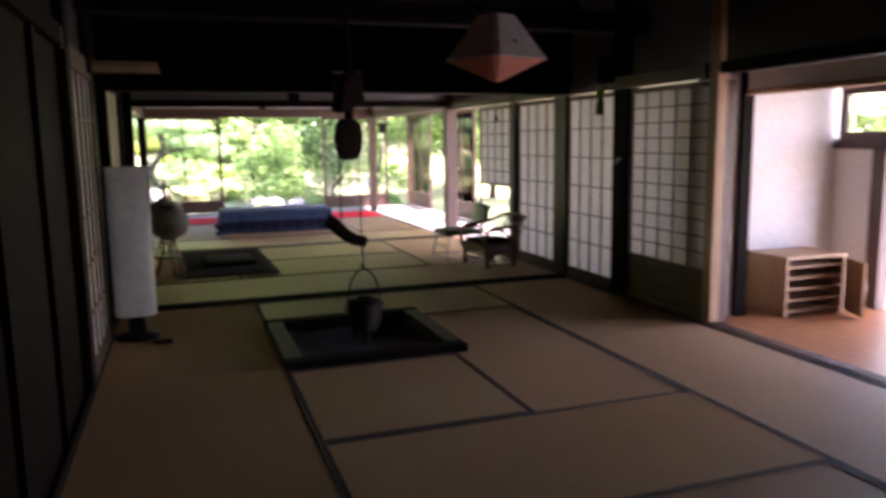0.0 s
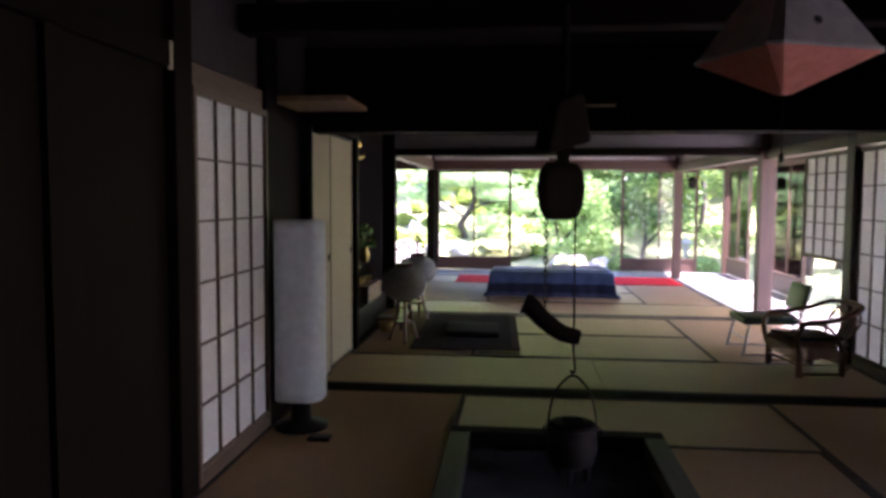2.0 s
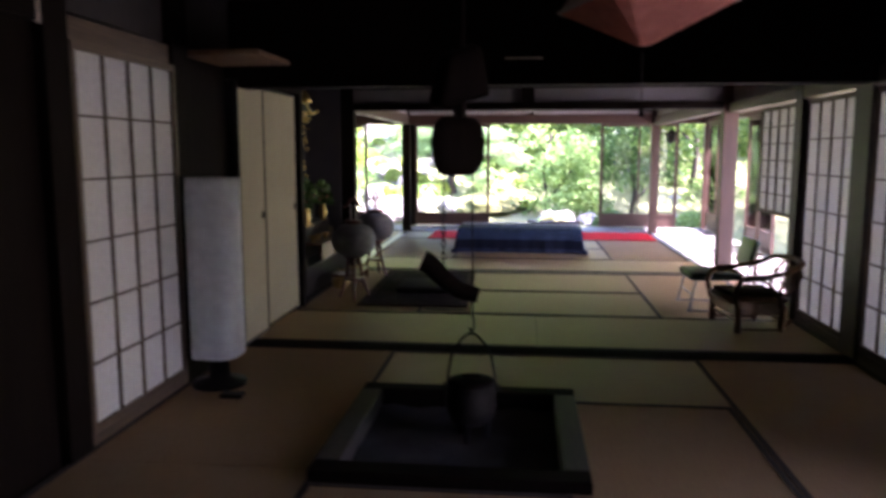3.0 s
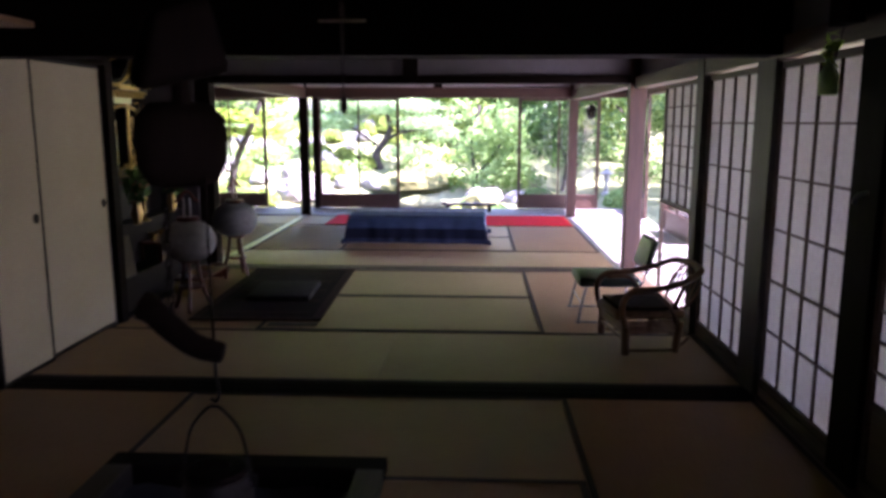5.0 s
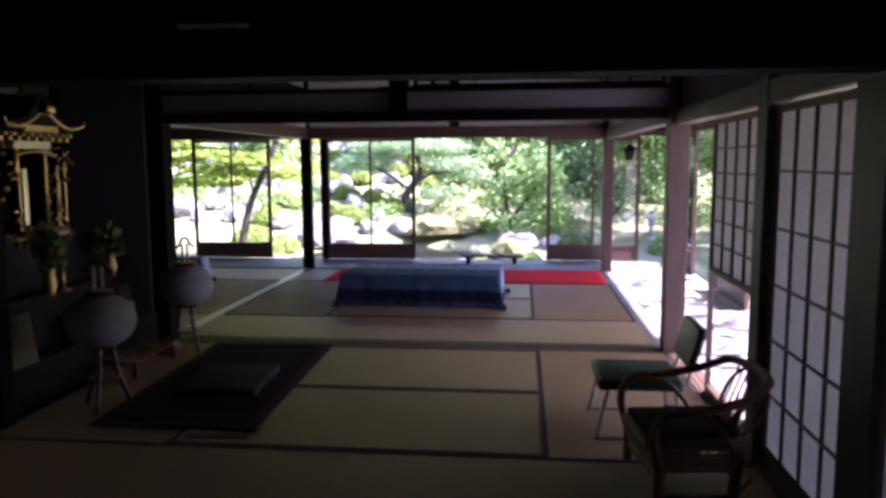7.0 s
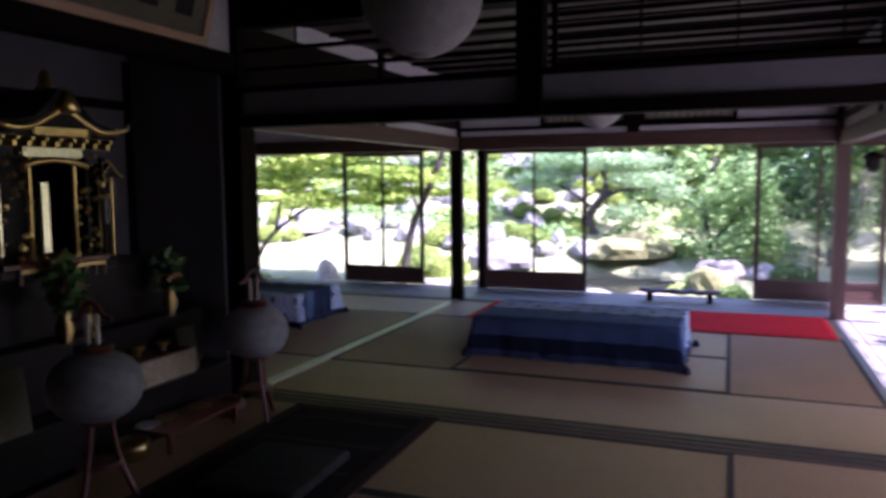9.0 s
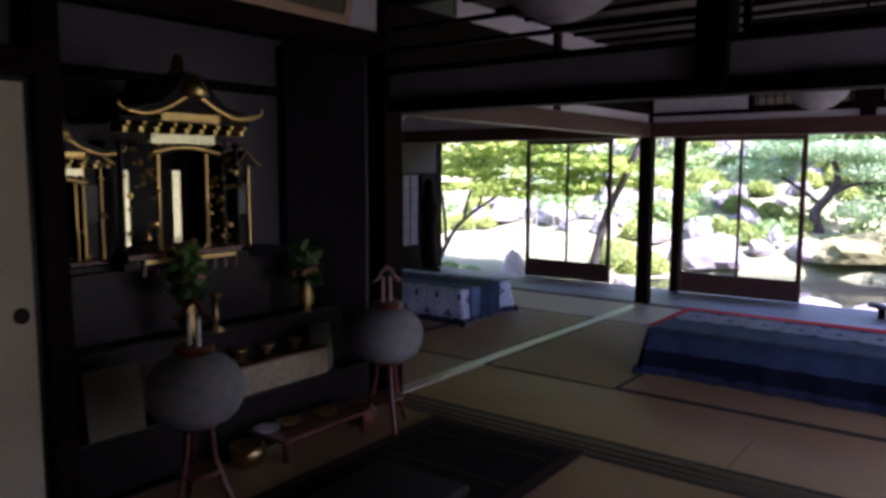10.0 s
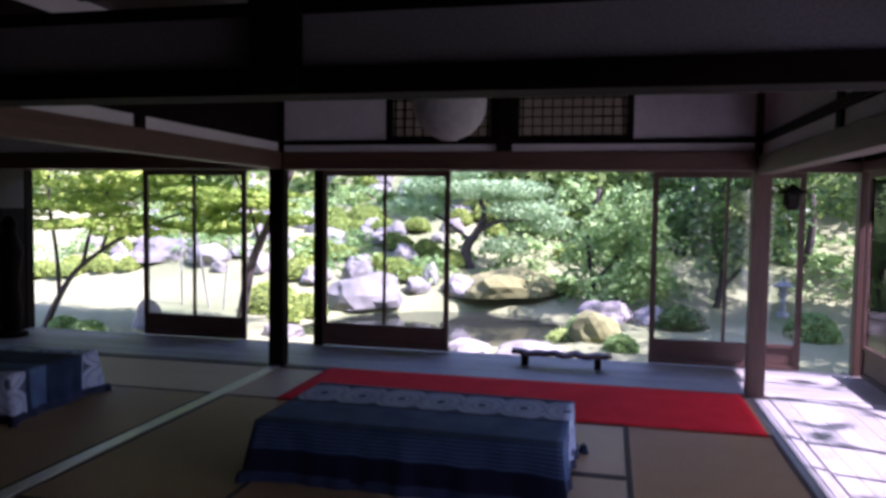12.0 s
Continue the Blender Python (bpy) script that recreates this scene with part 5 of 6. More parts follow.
tagged(B("name_card", (-1.88, -1.54, 0.08, 0.15, 0.005, 0.009), shaded_card, None), "long white paper strip at the rug's edge", "paper strip")


def lantern_stand(x, y, turn):
    t = thing("lantern_stand", pose(x, y, 0, 0, 0, turn), "round paper memorial lantern on three wooden legs", "lantern", "memorial lanterns")
    prof = []
    for k in range(25):
        a = -math.pi / 2 + math.pi * k / 24
        r = 0.195 * math.cos(a) ** 0.75 if 0 < k < 24 else 0.05
        prof.append((max(0.06, r) + (0.003 if k % 2 else 0.0), 0.525 + 0.15 * math.sin(a)))
    part("paper_body", lathe(prof, 32), shaded_paper, t, "ribbed white paper body", True)
    for z0, z1, r in ((0.365, 0.395, 0.075), (0.675, 0.705, 0.075)):
        part("collar", lathe(((r, z0), (r + 0.008, (z0 + z1) / 2), (r, z1)), 20), red_lacquer, t)
    part("legs_ring", lathe(((0.09, 0.17), (0.095, 0.18), (0.09, 0.19)), 16), red_lacquer, t)
    for k in range(3):
        a = k * 2 * math.pi / 3 + 0.4
        part("leg", tube(curve_pts(((0.05 * math.cos(a), 0.05 * math.sin(a), 0.40), (0.08 * math.cos(a), 0.08 * math.sin(a), 0.2), (0.15 * math.cos(a), 0.15 * math.sin(a), 0.0)), 4), 0.014, 8), red_lacquer, t, "curved lacquered leg", True)
    for s in (-1, 1):
        B("post", (s * 0.022 - 0.007, s * 0.022 + 0.007, -0.008, 0.008, 0.70, 0.84), white_glaze if turn < 40 else red_lacquer, t)
    part("handle", tube(curve_pts(((-0.085, 0, 0.815), (-0.05, 0, 0.835), (-0.03, 0, 0.87), (0, 0, 0.89), (0.03, 0, 0.87), (0.05, 0, 0.835), (0.085, 0, 0.815)), 5), 0.012, 8), red_lacquer, t, "curled wooden top handle", True)


lantern_stand(-2.57, 0.52, 20)
lantern_stand(-2.62, 1.75, 65)


# ---- altar ----
def altar():
    t = thing("altar_steps", pose(-3.4, 1.02, 0), "black lacquered altar steps in the alcove", "altar")
    B("lower_step", (-0.38, 0.40, -0.86, 1.0, 0.0, 0.26), lacquer, t, 0.008)
    B("middle_step", (-0.38, 0.22, -0.86, 0.95, 0.262, 0.60), lacquer, t, 0.008)
    B("upper_step", (-0.38, 0.10, -0.85, 0.85, 0.602, 0.94), lacquer, t, 0.008)


altar()


def shrine(x, y, zb, s, main):
    """A gilded cabinet with a curved gable roof, facing +x."""
    t = thing("gilded_shrine", pose(x, y, zb), "gilded Buddhist altar shrine with curved roof and pillars" if main else "small gilded side shrine with curved roof", "altar shrine", "altar shrines")
    w, d, h = 0.36 * s, 0.26 * s, 0.675 * s
    B("base", (-d, d * 0.95, -w * 1.1, w * 1.1, 0.0, 0.05 * s), lacquer, t, 0.006)
    B("base_gilt", (-d * 0.9, d * 0.9, -w, w, 0.05 * s, 0.085 * s), red_lacquer, t, 0.006)
    B("back_panel", (-d, -d + 0.02, -w, w, 0.085 * s, h), lacquer, t)
    for e in (-1, 1):
        B("side_panel", (-d + 0.02, d * 0.3, e * w - 0.012, e * w + 0.012, 0.085 * s, h), lacquer, t)
    for py in (-1.0, -0.42, 0.42, 1.0):
        c = part("pillar", lathe(((0.020 * s, 0.085 * s), (0.020 * s, 0.11 * s), (0.014 * s, 0.12 * s), (0.014 * s, h - 0.04 * s), (0.022 * s, h - 0.02 * s), (0.022 * s, h)), 12), gold if abs(py) < 0.9 else lacquer, t, "", True)
        c.location = (d * 0.75, py * w, 0)
    for py in ((-0.88, -0.03) if main else (0.0,)):
        B("door_leaf", (d * 0.45, d * 0.45 + 0.035 * s, py * w - 0.024 * s, py * w + 0.024 * s, 0.12 * s, h - 0.15 * s), gilt_pale, t, 0.003, "tall narrow bright gilt door leaf")
    # brackets, frieze and arched gable
    B("frieze", (d * 0.55, d * 0.85, -w * 0.55, w * 0.55, h - 0.01 * s, h + 0.045 * s), gilt_pale, t, 0.004)
    for k in range(9):
        y0 = -w + k * 2 * w / 8
        B("bracket", (d * 0.5, d * 0.98, y0 - 0.014 * s, y0 + 0.014 * s, h + 0.045 * s, h + 0.075 * s), gold, t, 0.003)
        B("bracket", (d * 0.5, d * 1.1, y0 - 0.010 * s, y0 + 0.010 * s, h + 0.078 * s, h + 0.10 * s), gold, t, 0.003)
    B("cornice", (-d, d * 1.05, -w * 1.12, w * 1.12, h + 0.10 * s, h + 0.13 * s), lacquer, t, 0.004)
    arch = curve_pts([(d * 1.2, yy * w, h + zz * s) for yy, zz in ((-1.08, 0.15), (-0.75, 0.14), (-0.42, 0.18), (0, 0.25), (0.42, 0.18), (0.75, 0.14), (1.08, 0.15))], 6)
    part("gable_board", tube(arch, 0.019 * s, 8), gold, t, "curved gilt gable board", True)
    B("gable_panel", (d * 1.10, d * 1.16, -w * 0.52, w * 0.52, h + 0.105 * s, h + 0.185 * s), gold, t, 0.02 * s)
    lower = curve_pts([(d * 0.9, yy * w, h + zz * s) for yy, zz in ((-0.6, -0.06), (-0.3, -0.035), (0, -0.025), (0.3, -0.035), (0.6, -0.06))], 5)
    part("arch_board", tube(lower, 0.018 * s, 8), gold, t, "", True)
    bm = bmesh.new()
    prof = ((-1.16, 0.15), (-0.85, 0.17), (-0.55, 0.20), (-0.28, 0.29), (-0.10, 0.37), (0.10, 0.37), (0.28, 0.29), (0.55, 0.20), (0.85, 0.17), (1.16, 0.15))
    vs = [[bm.verts.new((xx, yy * w * f, h + zz * s)) for yy, zz in prof] for xx, f in ((-d, 0.9), (d * 0.6, 1.0), (d * 1.25, 1.02))]
    for a, c in zip(vs, vs[1:]):
        for i in range(len(prof) - 1):
            bm.faces.new((a[i], a[i + 1], c[i + 1], c[i]))
    bm.faces.new(vs[0])
    bm.faces.new(vs[-1][::-1])
    part("roof", bm, lacquer, t, "curved black lacquer roof")
    part("ridge", lathe(((0.05 * s, 0), (0.055 * s, 0.03 * s), (0.03 * s, 0.05 * s), (0.035 * s, 0.09 * s), (0.012 * s, 0.13 * s)), 12), gold, t, "gilt roof finial", True).location = (d * 0.7, 0, h + 0.35 * s)
    part("gable_ornament", lathe(((0.02 * s, -0.05 * s), (0.075 * s, -0.035 * s), (0.055 * s, 0.02 * s), (0.012 * s, 0.08 * s)), 10), gold, t, "", True).location = (d * 1.27, 0, h + 0.28 * s)
    for e in (-1, 1):
        part("eave_curl", tube(curve_pts(((d * 1.2, e * 1.08 * w, h + 0.15 * s), (d * 1.3, e * 1.2 * w, h + 0.165 * s), (d * 1.32, e * 1.24 * w, h + 0.20 * s)), 4), 0.014 * s, 7, None, 0.004), gold, t, "", True)
    if main:
        # lower wings beside the cabinet, each with its own small roof and pale panel
        for e in (-1, 1):
            B("wing_panel", (-d * 0.6, d * 0.35, e * w * 1.30 - 0.05 * s, e * w * 1.30 + 0.05 * s, 0.05 * s, h * 0.82), lacquer, t, 0.004)
            B("wing_door", (d * 0.352, d * 0.375, e * w * 1.30 - 0.036 * s, e * w * 1.30 + 0.036 * s, 0.26 * s, h * 0.66), shaded_paper, t, 0, "pale panel of the side wing")
            for q in (-0.047, 0.047):
                part("wing_pillar", lathe(((0.010 * s, 0.05 * s), (0.008 * s, 0.08 * s), (0.008 * s, h * 0.8), (0.012 * s, h * 0.82)), 10), gold, t, "", True).location = (d * 0.42, e * w * 1.30 + q * s, 0)
            bm = bmesh.new()
            ends = [[bm.verts.new((xx, e * w * 1.30 + yy * s, h * 0.82 + zz * s)) for yy, zz in ((-0.10, 0.0), (-0.05, 0.03), (0, 0.085), (0.05, 0.03), (0.10, 0.0))] for xx in (-d * 0.7, d * 0.6)]
            for i in range(4):
                bm.faces.new((ends[0][i], ends[0][i + 1], ends[1][i + 1], ends[1][i]))
            bm.faces.new(ends[0][::-1])
            bm.faces.new(ends[1])
            part("wing_roof", bm, lacquer, t, "small black lacquer side roof")
            part("wing_trim", tube([(d * 0.61, e * w * 1.30 + yy * s, h * 0.82 + zz * s) for yy, zz in ((-0.10, 0.0), (-0.05, 0.03), (0, 0.085), (0.05, 0.03), (0.10, 0.0))], 0.006 * s, 6), gold, t)
        B("front_rail", (d * 0.98, d * 1.04, -w * 0.8, w * 0.8, 0.03 * s, 0.055 * s), brass, t, 0.004, "low brass front rail")
        for k in range(9):
            B("rail_post", (d * 0.98, d * 1.03, -w * 0.8 + k * w * 0.2 - 0.006, -w * 0.8 + k * w * 0.2 + 0.006, -0.03 * s, 0.03 * s), red_lacquer, t)
    rg = random.Random(int(s * 100))
    for k in range(95 if main else 20):
        e = rg.choice((-1, 1))
        q = rg.uniform(0.008, 0.021) * s
        o = part("gilt_carving", lathe(((q * 0.3, -q), (q, -q * 0.4), (q * 0.8, q * 0.5), (q * 0.2, q)), 6), gold, t)
        lowest = k % 3 == 0
        o.matrix_basis = pose(d * rg.uniform(0.7, 1.0), (e * rg.uniform(0.42, 1.02) if not lowest else rg.uniform(-0.9, 0.9)) * w, (rg.uniform(0.25, 1.05) * h if not lowest else rg.uniform(0.02, 0.15) * s), rg.uniform(0, 90), rg.uniform(0, 90), 0)
    return t


gilt_pale = mat("pale burnished gilt", (0.78, 0.70, 0.45), (0.85, 0.78, 0.55), 0.3, (9, 9, 9), 60, 0.1, metal=1.0)
shrine(-3.40, 0.93, 0.942, 0.89, True)
shrine(-3.44, 0.34, 0.942, 0.66, False)

ob = thing("offering_table", pose(-3.12, 1.35, 0.262), "low offering table draped with gold brocade", "altar table")
B("top", (-0.10, 0.12, -0.32, 0.32, 0.14, 0.16), red_lacquer, ob, 0.004)
B("brocade", (0.121, 0.126, -0.32, 0.32, 0.01, 0.155), brocade, ob, 0, "gold brocade front cloth")
for e in (-1, 1):
    B("leg", (-0.08, -0.05, e * 0.29 - 0.015, e * 0.29 + 0.015, 0, 0.14), red_lacquer, ob)
    B("leg", (0.08, 0.11, e * 0.29 - 0.015, e * 0.29 + 0.015, 0, 0.14), red_lacquer, ob)
for (x, y, z, w, h, tilt) in ((-3.06, 1.70, 0.262, 0.16, 0.27, 0), (-3.0, 0.42, 0.262, 0.26, 0.30, 0)):
    o = tagged(B("paper_card", (-0.004, 0.004, -w / 2, w / 2, 0, h), shaded_card, None), "plain shaded cream card leaning on the altar", "card", "altar cards")
    o.matrix_basis = pose(x, y, z, 0, -8, 0)
for x, y, z in ((-3.12, 1.16, 0.422), (-3.12, 1.34, 0.422), (-3.1, 1.52, 0.422)):
    b = part("offering_cup", lathe(((0.025, 0), (0.018, 0.02), (0.04, 0.05), (0.042, 0.06), (0.036, 0.058), (0.01, 0.03)), 16), brass, None, "", True)
    b.matrix_basis = pose(x, y, z)
    tagged(b, "small brass offering cup on the brocade table", "cup", "offering cups")
tr = thing("offering_tray", pose(-2.80, 1.36, 0.0), "low red lacquer tray stand before the altar", "tray stand")
B("top", (-0.13, 0.13, -0.30, 0.30, 0.10, 0.118), red_lacquer, tr, 0.004)
for sx in (-1, 1):
    for sy in (-1, 1):
        B("leg", (sx * 0.11 - 0.012, sx * 0.11 + 0.012, sy * 0.27 - 0.012, sy * 0.27 + 0.012, 0, 0.10), red_lacquer, tr)
for x, y, mt in ((-2.84, 1.24, brass), (-2.80, 1.46, brass), (-2.84, 1.10, white_glaze)):
    b = part("small_dish", lathe(((0.03, 0), (0.045, 0.01), (0.065, 0.022), (0.062, 0.024), (0.04, 0.014), (0.01, 0.01)), 20), mt, None, "", True)
    b.matrix_basis = pose(x, y, 0.1185)
    tagged(b, "shallow round dish on the lacquer tray", "dish", "altar dishes")
for x, y, z, s in ((-3.10, 0.85, 0.602, 1.0), (-3.16, 1.66, 0.602, 0.9)):
    fv = thing("flower_vase", pose(x, y, z), "dark vase of green altar leaves and orange flowers", "vase", "altar vases")
    part("vase", lathe(((0.035, 0), (0.03, 0.02), (0.05, 0.08), (0.03, 0.14), (0.045, 0.18)), 16), brass, fv, "", True)
    leaf_cloud("leaves", [((0, 0, 0.30 * s), (0.09, 0.09, 0.14), 160)], 0.04, leaf_dark, fv, int(y * 100))
    leaf_cloud("flowers", [((0.02, 0, 0.27 * s), (0.07, 0.08, 0.05), 26)], 0.025, red_paper, fv, int(y * 100) + 1)
cd = part("candle_stand", lathe(((0.045, 0), (0.05, 0.01), (0.015, 0.03), (0.012, 0.16), (0.03, 0.18), (0.03, 0.19), (0.008, 0.2)), 16), brass, None, "", True)
cd.matrix_basis = pose(-3.12, 1.02, 0.602)
tagged(cd, "slim brass candle stand on the altar step", "candle stand")
inc = part("wood_drum", lathe(((0.02, 0), (0.08, 0.02), (0.10, 0.07), (0.07, 0.12), (0.02, 0.135)), 20), red_lacquer, None, "", True)
inc.matrix_basis = pose(-2.78, 1.70, 0.0)
tagged(inc, "rounded red lacquered wooden drum on the tatami", "wooden drum")
bl = part("bell_bowl", lathe(((0.04, 0), (0.07, 0.02), (0.085, 0.07), (0.08, 0.11), (0.074, 0.11), (0.07, 0.04), (0.01, 0.03)), 24), brass, None, "", True)
bl.matrix_basis = pose(-2.80, 0.95, 0.0)
tagged(bl, "brass singing bowl before the altar", "bell bowl")

# tilted plaque over the alcove
pq = thing("framed_plaque", pose(-2.93, 1.12, 2.20, 0, 16, 0), "wide framed calligraphy plaque tilted from the wall", "plaque")
B("board", (-0.004, 0.008, -0.60, 0.60, 0.05, 0.40), shaded_card, pq)
for b in ((-0.006, 0.03, -0.65, 0.65, 0.0, 0.05), (-0.006, 0.03, -0.65, 0.65, 0.40, 0.45), (-0.006, 0.03, -0.65, -0.60, 0.05, 0.40), (-0.006, 0.03, 0.60, 0.65, 0.05, 0.40)):
    B("frame_bar", b, tan_y, pq, 0.006)
for k in range(4):
    B("brush_stroke", (0.008, 0.010, -0.45 + k * 0.27, -0.31 + k * 0.27, 0.14, 0.31), iron, pq, 0, "dark brush-written character")


def globe(x, y, zb, r, cord_top):
    t = thing("paper_globe_lamp", pose(x, y, zb + r), "round white paper globe lamp hanging on a cord", "pendant lamp", "paper globe lamps")
    prof = []
    for k in range(33):
        a = -math.pi / 2 + math.pi * k / 32
        prof.append((max(0.02 if k == 0 else 0.05, r * math.cos(a)) + (0.0015 if k % 2 else 0), r * math.sin(a)))
    part("shade", lathe(prof, 36), lantern_paper, t, "", True)
    part("cord", tube(((0, 0, r), (0, 0, cord_top - zb - r)), 0.004, 6), iron, t)
    part("socket", lathe(((0.03, r - 0.01), (0.03, r + 0.03), (0.015, r + 0.05)), 12), lacquer, t)


globe(-1.29, 1.18, 1.94, 0.265, 2.62)
globe(-1.06, 4.4, 1.825, 0.212, 2.55)
globe(-4.75, 4.2, 1.83, 0.212, 2.55)


# ---- garden room: covered tables, felt, bench ----
def covered_table(m, label, seed, two_bands=False):
    """Low table under a cloth that hangs nearly to the mats."""
    L, D, Ht = 1.58, 0.86, 0.32
    t = thing("low_table", m, "low table hidden under an indigo cloth", "table", "covered tables")
    B("tabletop", (0.02, L - 0.02, 0.02, D - 0.02, Ht - 0.045, Ht - 0.012), tan_x, t)
    for x in (0.1, L - 0.16):
        for y in (0.1, D - 0.16):
            B("leg", (x, x + 0.06, y, y + 0.06, 0, Ht - 0.045), tan_z, t)
    c = thing("tablecloth", m, label, "tablecloth", "indigo tablecloths")
    bm = bmesh.new()
    uv = bm.loops.layers.uv.new("cloth")
    ring = []
    nx, ny = 48, 28
    for i in range(nx):
        ring.append((L * i / nx, 0.0, 0, -1))
    for i in range(ny):
        ring.append((L, D * i / ny, 1, 0))
    for i in range(nx):
        ring.append((L - L * i / nx, D, 0, 1))
    for i in range(ny):
        ring.append((0.0, D - D * i / ny, -1, 0))
    levels = 7
    drop = Ht - 0.035
    rows = []
    for k in range(levels + 1):
        f = k / levels
        row = []
        for i, (x, y, nx_, ny_) in enumerate(ring):
            fold = 0.016 * math.sin(i * 0.55 + seed) + 0.012 * math.sin(i * 1.27 + 2 * seed) + 0.02 * noise.noise((i * 0.2, seed, f))
            corner = max(0, 1 - min(abs(x - cx) + abs(y - cy) for cx in (0, L) for cy in (0, D)) / 0.14)
            out = 0.004 + f * (0.008 + 0.6 * fold + 0.03 * corner)
            dx, dy = nx_, ny_
            if corner > 0:
                dx, dy = (x - L / 2) / (L / 2), (y - D / 2) / (D / 2)
            row.append(bm.verts.new((x + dx * out, y + dy * out, Ht - f * drop * (1 + 0.06 * corner) + (0.006 * math.sin(i * 0.9) * f))))
        rows.append(row)
    n = len(ring)

    def put(face, vals):
        for l, q in zip(face.loops, vals):
            l[uv].uv = (q[0], 0.5 + ((q[1] - 0.02) % 0.66)) if two_bands else q
    scale_v = D + 2 * drop

    for k in range(levels):
        for i in range(n):
            j = (i + 1) % n
            f = bm.faces.new((rows[k][i], rows[k + 1][i], rows[k + 1][j], rows[k][j]))
            x, y, p, q = ring[i]
            xj, yj = ring[j][0], ring[j][1]
            d0, d1 = drop * k / levels, drop * (k + 1) / levels
            put(f, ((x + p * d0, (y + q * d0 + drop) / scale_v), (x + p * d1, (y + q * d1 + drop) / scale_v), (xj + p * d1, (yj + q * d1 + drop) / scale_v), (xj + p * d0, (yj + q * d0 + drop) / scale_v)))
    # top: gently uneven sheet
    grid = [[None] * (ny + 1) for _ in range(nx + 1)]
    for i in range(nx + 1):
        for j in range(ny + 1):
            x, y = L * i / nx, D * j / ny
            if j == 0 and i < nx:
                v = rows[0][i]
            elif i == nx and j < ny:
                v = rows[0][nx + j]
            elif j == ny and i > 0:
                v = rows[0][nx + ny + (nx - i)]
            elif i == 0 and j > 0:
                v = rows[0][nx + ny + nx + (ny - j)]
            else:
                v = bm.verts.new((x, y, Ht + 0.004 * noise.noise((x * 4, y * 4, seed))))
            grid[i][j] = v
    for i in range(nx):
        for j in range(ny):
            f = bm.faces.new((grid[i][j], grid[i + 1][j], grid[i + 1][j + 1], grid[i][j + 1]))
            put(f, [(L * a / nx, (D * b2 / ny + drop) / scale_v) for a, b2 in ((i, j), (i + 1, j), (i + 1, j + 1), (i, j + 1))])
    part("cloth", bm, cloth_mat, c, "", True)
    # dark fringe at the lower edge
    bm = bmesh.new()
    pts = []
    for i, (x, y, a, b2) in enumerate(ring):
        fold = 0.016 * math.sin(i * 0.55 + seed) + 0.012 * math.sin(i * 1.27 + 2 * seed)
        corner = max(0, 1 - min(abs(x - cx) + abs(y - cy) for cx in (0, L) for cy in (0, D)) / 0.14)
        dx, dy = (a, b2) if corner == 0 else ((x - L / 2) / (L / 2), (y - D / 2) / (D / 2))
        o = 0.014 + 0.6 * fold + 0.03 * corner
        pts.append((x + dx * o, y + dy * o))
    up = [bm.verts.new((x, y, 0.062)) for x, y in pts]
    dn = [bm.verts.new((x + (x - L / 2) * 0.012, y + (y - D / 2) * 0.012, 0.006)) for x, y in pts]
    for i in range(n):
        bm.faces.new((up[i], dn[i], dn[(i + 1) % n], up[(i + 1) % n]))
    part("fringe", bm, hem, c, "dark indigo fringe", True)
    for cx, cy in ((L + 0.06, -0.05), (-0.06, -0.05), (L + 0.06, D + 0.05), (-0.06, D + 0.05)):
        part("tassel", lathe(((0.006, 0.06), (0.02, 0.045), (0.026, 0.02), (0.03, 0.004)), 10), hem, c, "", True).location = (cx, cy, 0)


covered_table(pose(-1.92, 3.70, 0.0, 0, 0, -1.2), "indigo patterned cloth over the low table, pale motif band", 1)
covered_table(pose(-5.46, 4.13, 0.0, 0, 0, 2), "indigo cloth with two pale motif bands over a low table", 4, True)

bm = bmesh.new()
nx, ny = 60, 22
x0, x1, y0, y1 = -2.52, 0.88, 5.20, 6.29
fold_at = lambda x, y: 0.018 * max(0, 1 - abs(x + 0.02 + 0.5 * (y - 5.2)) / 0.05) * max(0, 1 - abs(y - 5.45) / 0.3) + 0.010 * max(0, 1 - abs(x - 0.33 + 0.2 * (y - 5.2)) / 0.04)
g = [[bm.verts.new((x0 + (x1 - x0) * i / nx, y0 + (y1 - y0) * j / ny, 0.009 + 0.003 * noise.noise((i * 0.3, j * 0.3, 4)) + fold_at(x0 + (x1 - x0) * i / nx, y0 + (y1 - y0) * j / ny))) for j in range(ny + 1)] for i in range(nx + 1)]
for i in range(nx):
    for j in range(ny):
        bm.faces.new((g[i][j], g[i + 1][j], g[i + 1][j + 1], g[i][j + 1]))
ex = bmesh.ops.extrude_face_region(bm, geom=bm.faces[:])
for e in ex["geom"]:
    if isinstance(e, bmesh.types.BMVert):
        e.co.z += 0.003
tagged(part("felt_carpet", bm, felt, None, "", True), "long scarlet felt carpet with a few wrinkles", "carpet")

bn = thing("driftwood_bench", pose(-0.56, 7.02, -0.014), "low rustic bench of gnarled dark wood on the veranda", "bench")
bm = bmesh.new()
pts = []
for k in range(25):
    x = -0.44 + 0.88 * k / 24
    pts.append((x, 0.015 * math.sin(k * 0.9), 0.115 + 0.012 * math.sin(k * 1.3) + (0.02 if k in (0, 24) else 0)))
tube(pts, 0.045, 10, bm)
for v in bm.verts:
    v.co.z = 0.115 + (v.co.z - 0.115) * 0.6 + 0.008 * noise.noise(v.co * 14)
    v.co.y *= 1.8
part("seat", bm, red_x, bn, "gnarled half-log seat", True)
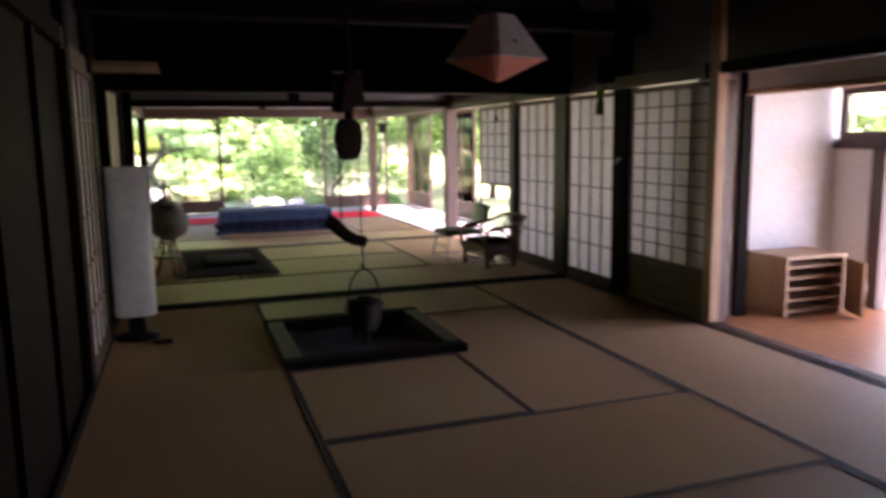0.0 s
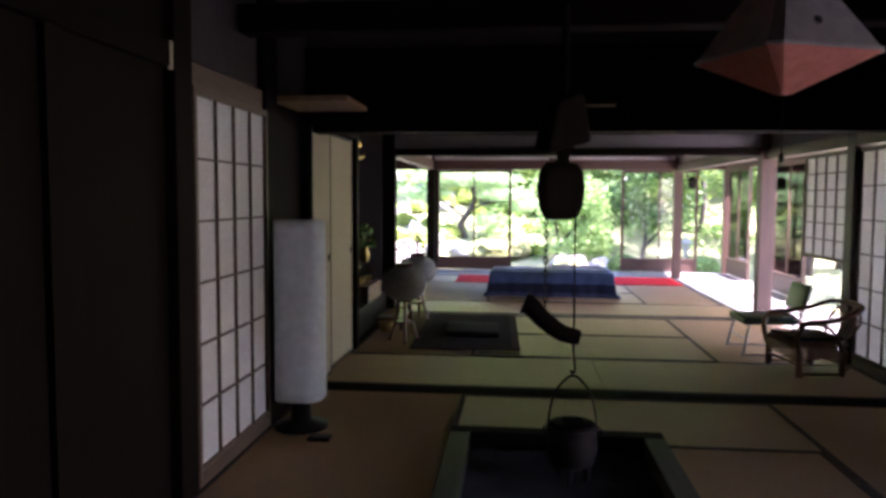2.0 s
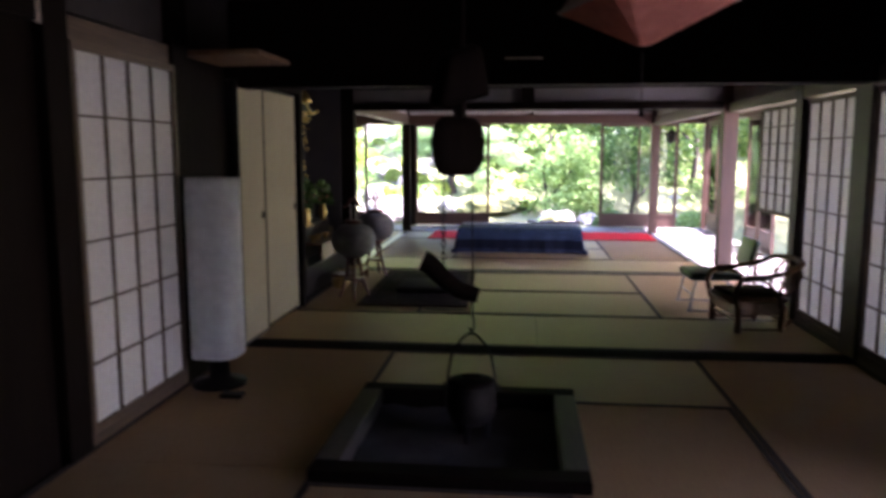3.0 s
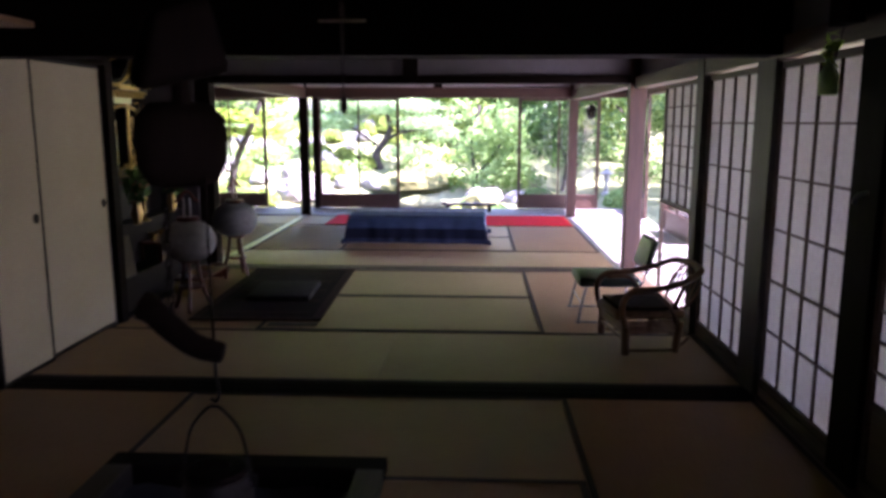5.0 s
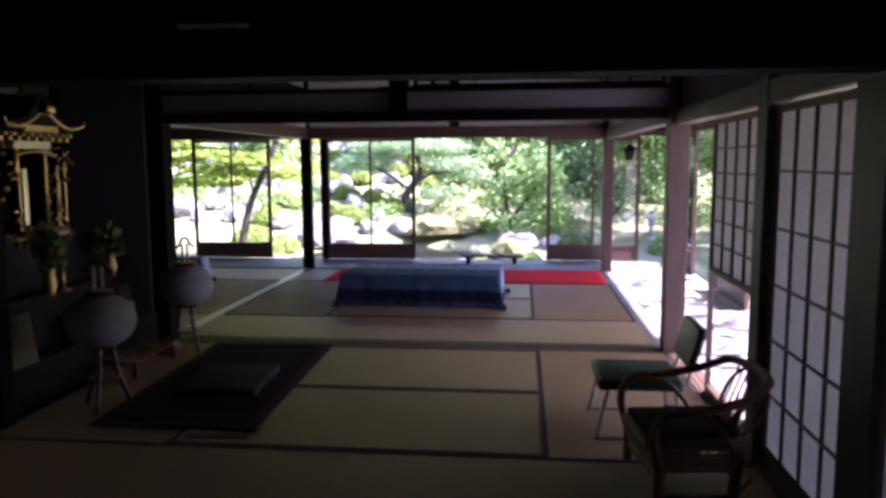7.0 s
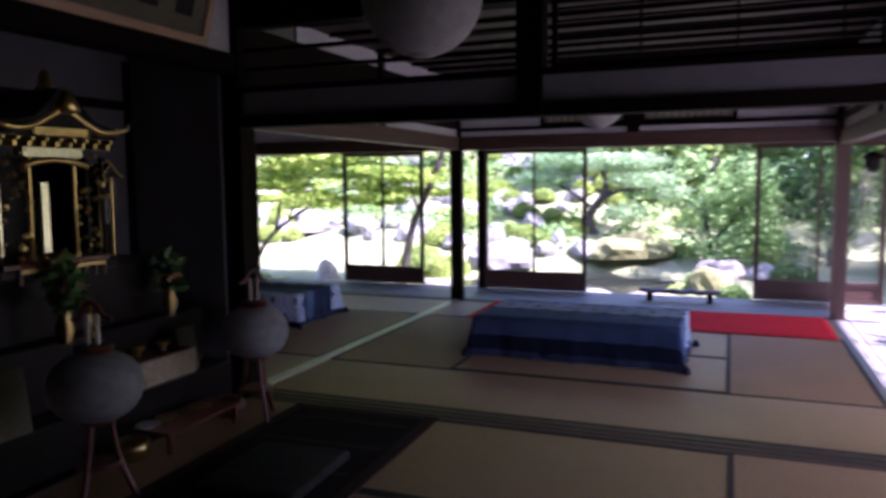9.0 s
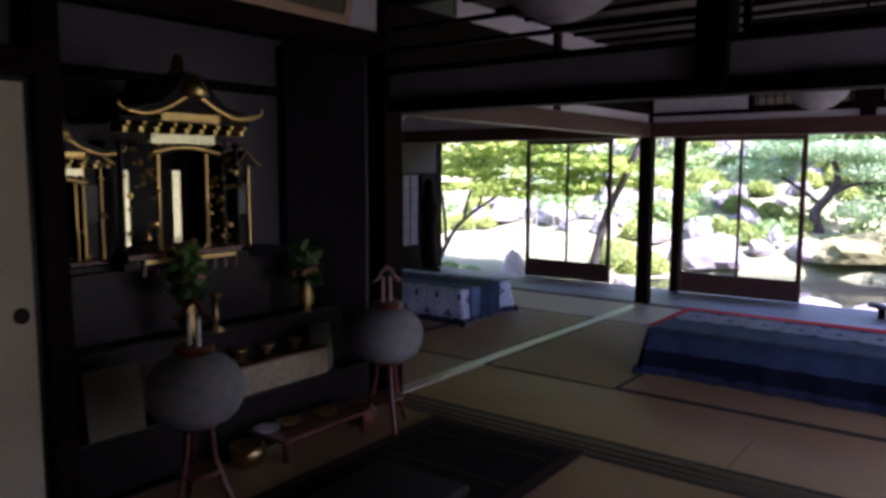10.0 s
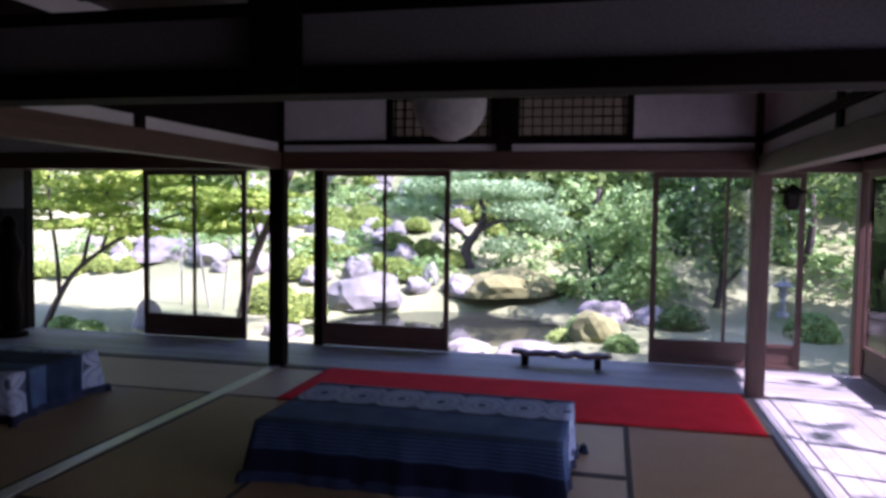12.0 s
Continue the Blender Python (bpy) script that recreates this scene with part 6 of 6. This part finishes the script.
for x in (-0.32, 0.34):
    B("leg", (x - 0.03, x + 0.03, -0.06, 0.06, 0.0, 0.10), dark_z, bn, 0.008)

hl = thing("hanging_lantern", pose(1.33, 6.85, 1.45), "dark metal hanging lantern on the veranda", "lantern")
part("body", lathe(((0.05, 0.03), (0.07, 0.04), (0.075, 0.13), (0.06, 0.14)), 6), iron, hl)
part("roof", lathe(((0.115, 0.14), (0.11, 0.155), (0.05, 0.19), (0.015, 0.215)), 6), iron, hl)
part("wire", tube(((0, 0, 0.21), (0, 0, 1.14)), 0.003, 5), iron, hl)
part("base", lathe(((0.03, 0.0), (0.06, 0.015), (0.05, 0.03)), 6), iron, hl)

# ---- side room ----
w4 = thing("window_2", pose(-6.635, 6.2, 0.32, 0, 0, 90), "side window with paper lattice and dark frame", "window")
w4["kind"] = "structure"
for x in (0, 0.38, 0.77):
    B("stile", (x, x + 0.03, -0.02, 0.02, 0, 1.04), dark_z, w4)
for zz in (0, 1.01):
    B("rail", (0.03, 0.77, -0.02, 0.02, zz, zz + 0.03), dark_x, w4)
for k in range(1, 5):
    B("muntin", (0.03, 0.77, -0.01, 0.004, 0.03 + k * 0.196, 0.038 + k * 0.196), brown_x, w4)
for x in (0.2, 0.58):
    B("muntin", (x, x + 0.008, -0.01, 0.004, 0.03, 1.01), brown_z, w4)
B("paper", (0.03, 0.77, 0.005, 0.0065, 0.03, 1.01), shaded_paper, w4)
orn = thing("driftwood_ornament", pose(-6.35, 6.85, 0.0), "dark gnarled root ornament standing by the window", "ornament")
part("root", lathe(((0.10, 0.05), (0.13, 0.3), (0.09, 0.55), (0.12, 0.75), (0.15, 0.9), (0.10, 1.05), (0.07, 1.12), (0.09, 1.2), (0.04, 1.28)), 14, None, 1.0, 0.8), dark_z, orn, "", True)
part("base", lathe(((0.16, 0.0), (0.16, 0.04), (0.10, 0.06)), 16), dark_x, orn)

# ---- garden ornaments ----
sl = thing("stone_lantern", pose(2.95, 14.6, ground_z(2.95, 14.6)) @ Matrix.Scale(0.72, 4), "small pale granite garden lantern", "stone lantern")
part("foot", lathe(((0.16, -0.05), (0.16, 0.08), (0.09, 0.12)), 12), stone_lantern_mat, sl)
part("shaft", lathe(((0.075, 0.12), (0.065, 0.35), (0.08, 0.52)), 12), stone_lantern_mat, sl, "", True)
part("firebox", lathe(((0.14, 0.52), (0.16, 0.56), (0.11, 0.58), (0.11, 0.74)), 6), stone_lantern_mat, sl)
part("cap", lathe(((0.25, 0.74), (0.25, 0.78), (0.12, 0.86), (0.04, 0.90)), 6), stone_lantern_mat, sl)
part("finial", lathe(((0.03, 0.90), (0.05, 0.93), (0.01, 0.99)), 10), stone_lantern_mat, sl)
for x, y, dx in ((-8.3, 13.2, 0.1), (-7.6, 13.0, 0.5), (-7.2, 12.8, -0.2)):
    gz = ground_z(x, y)
    tagged(part("support_pole", tube(((x, y, gz - 0.05), (x - dx, y + 0.1, gz + 2.4)), 0.016, 8), rock_mat), "pale wooden prop pole under the maple", "pole", "prop poles")
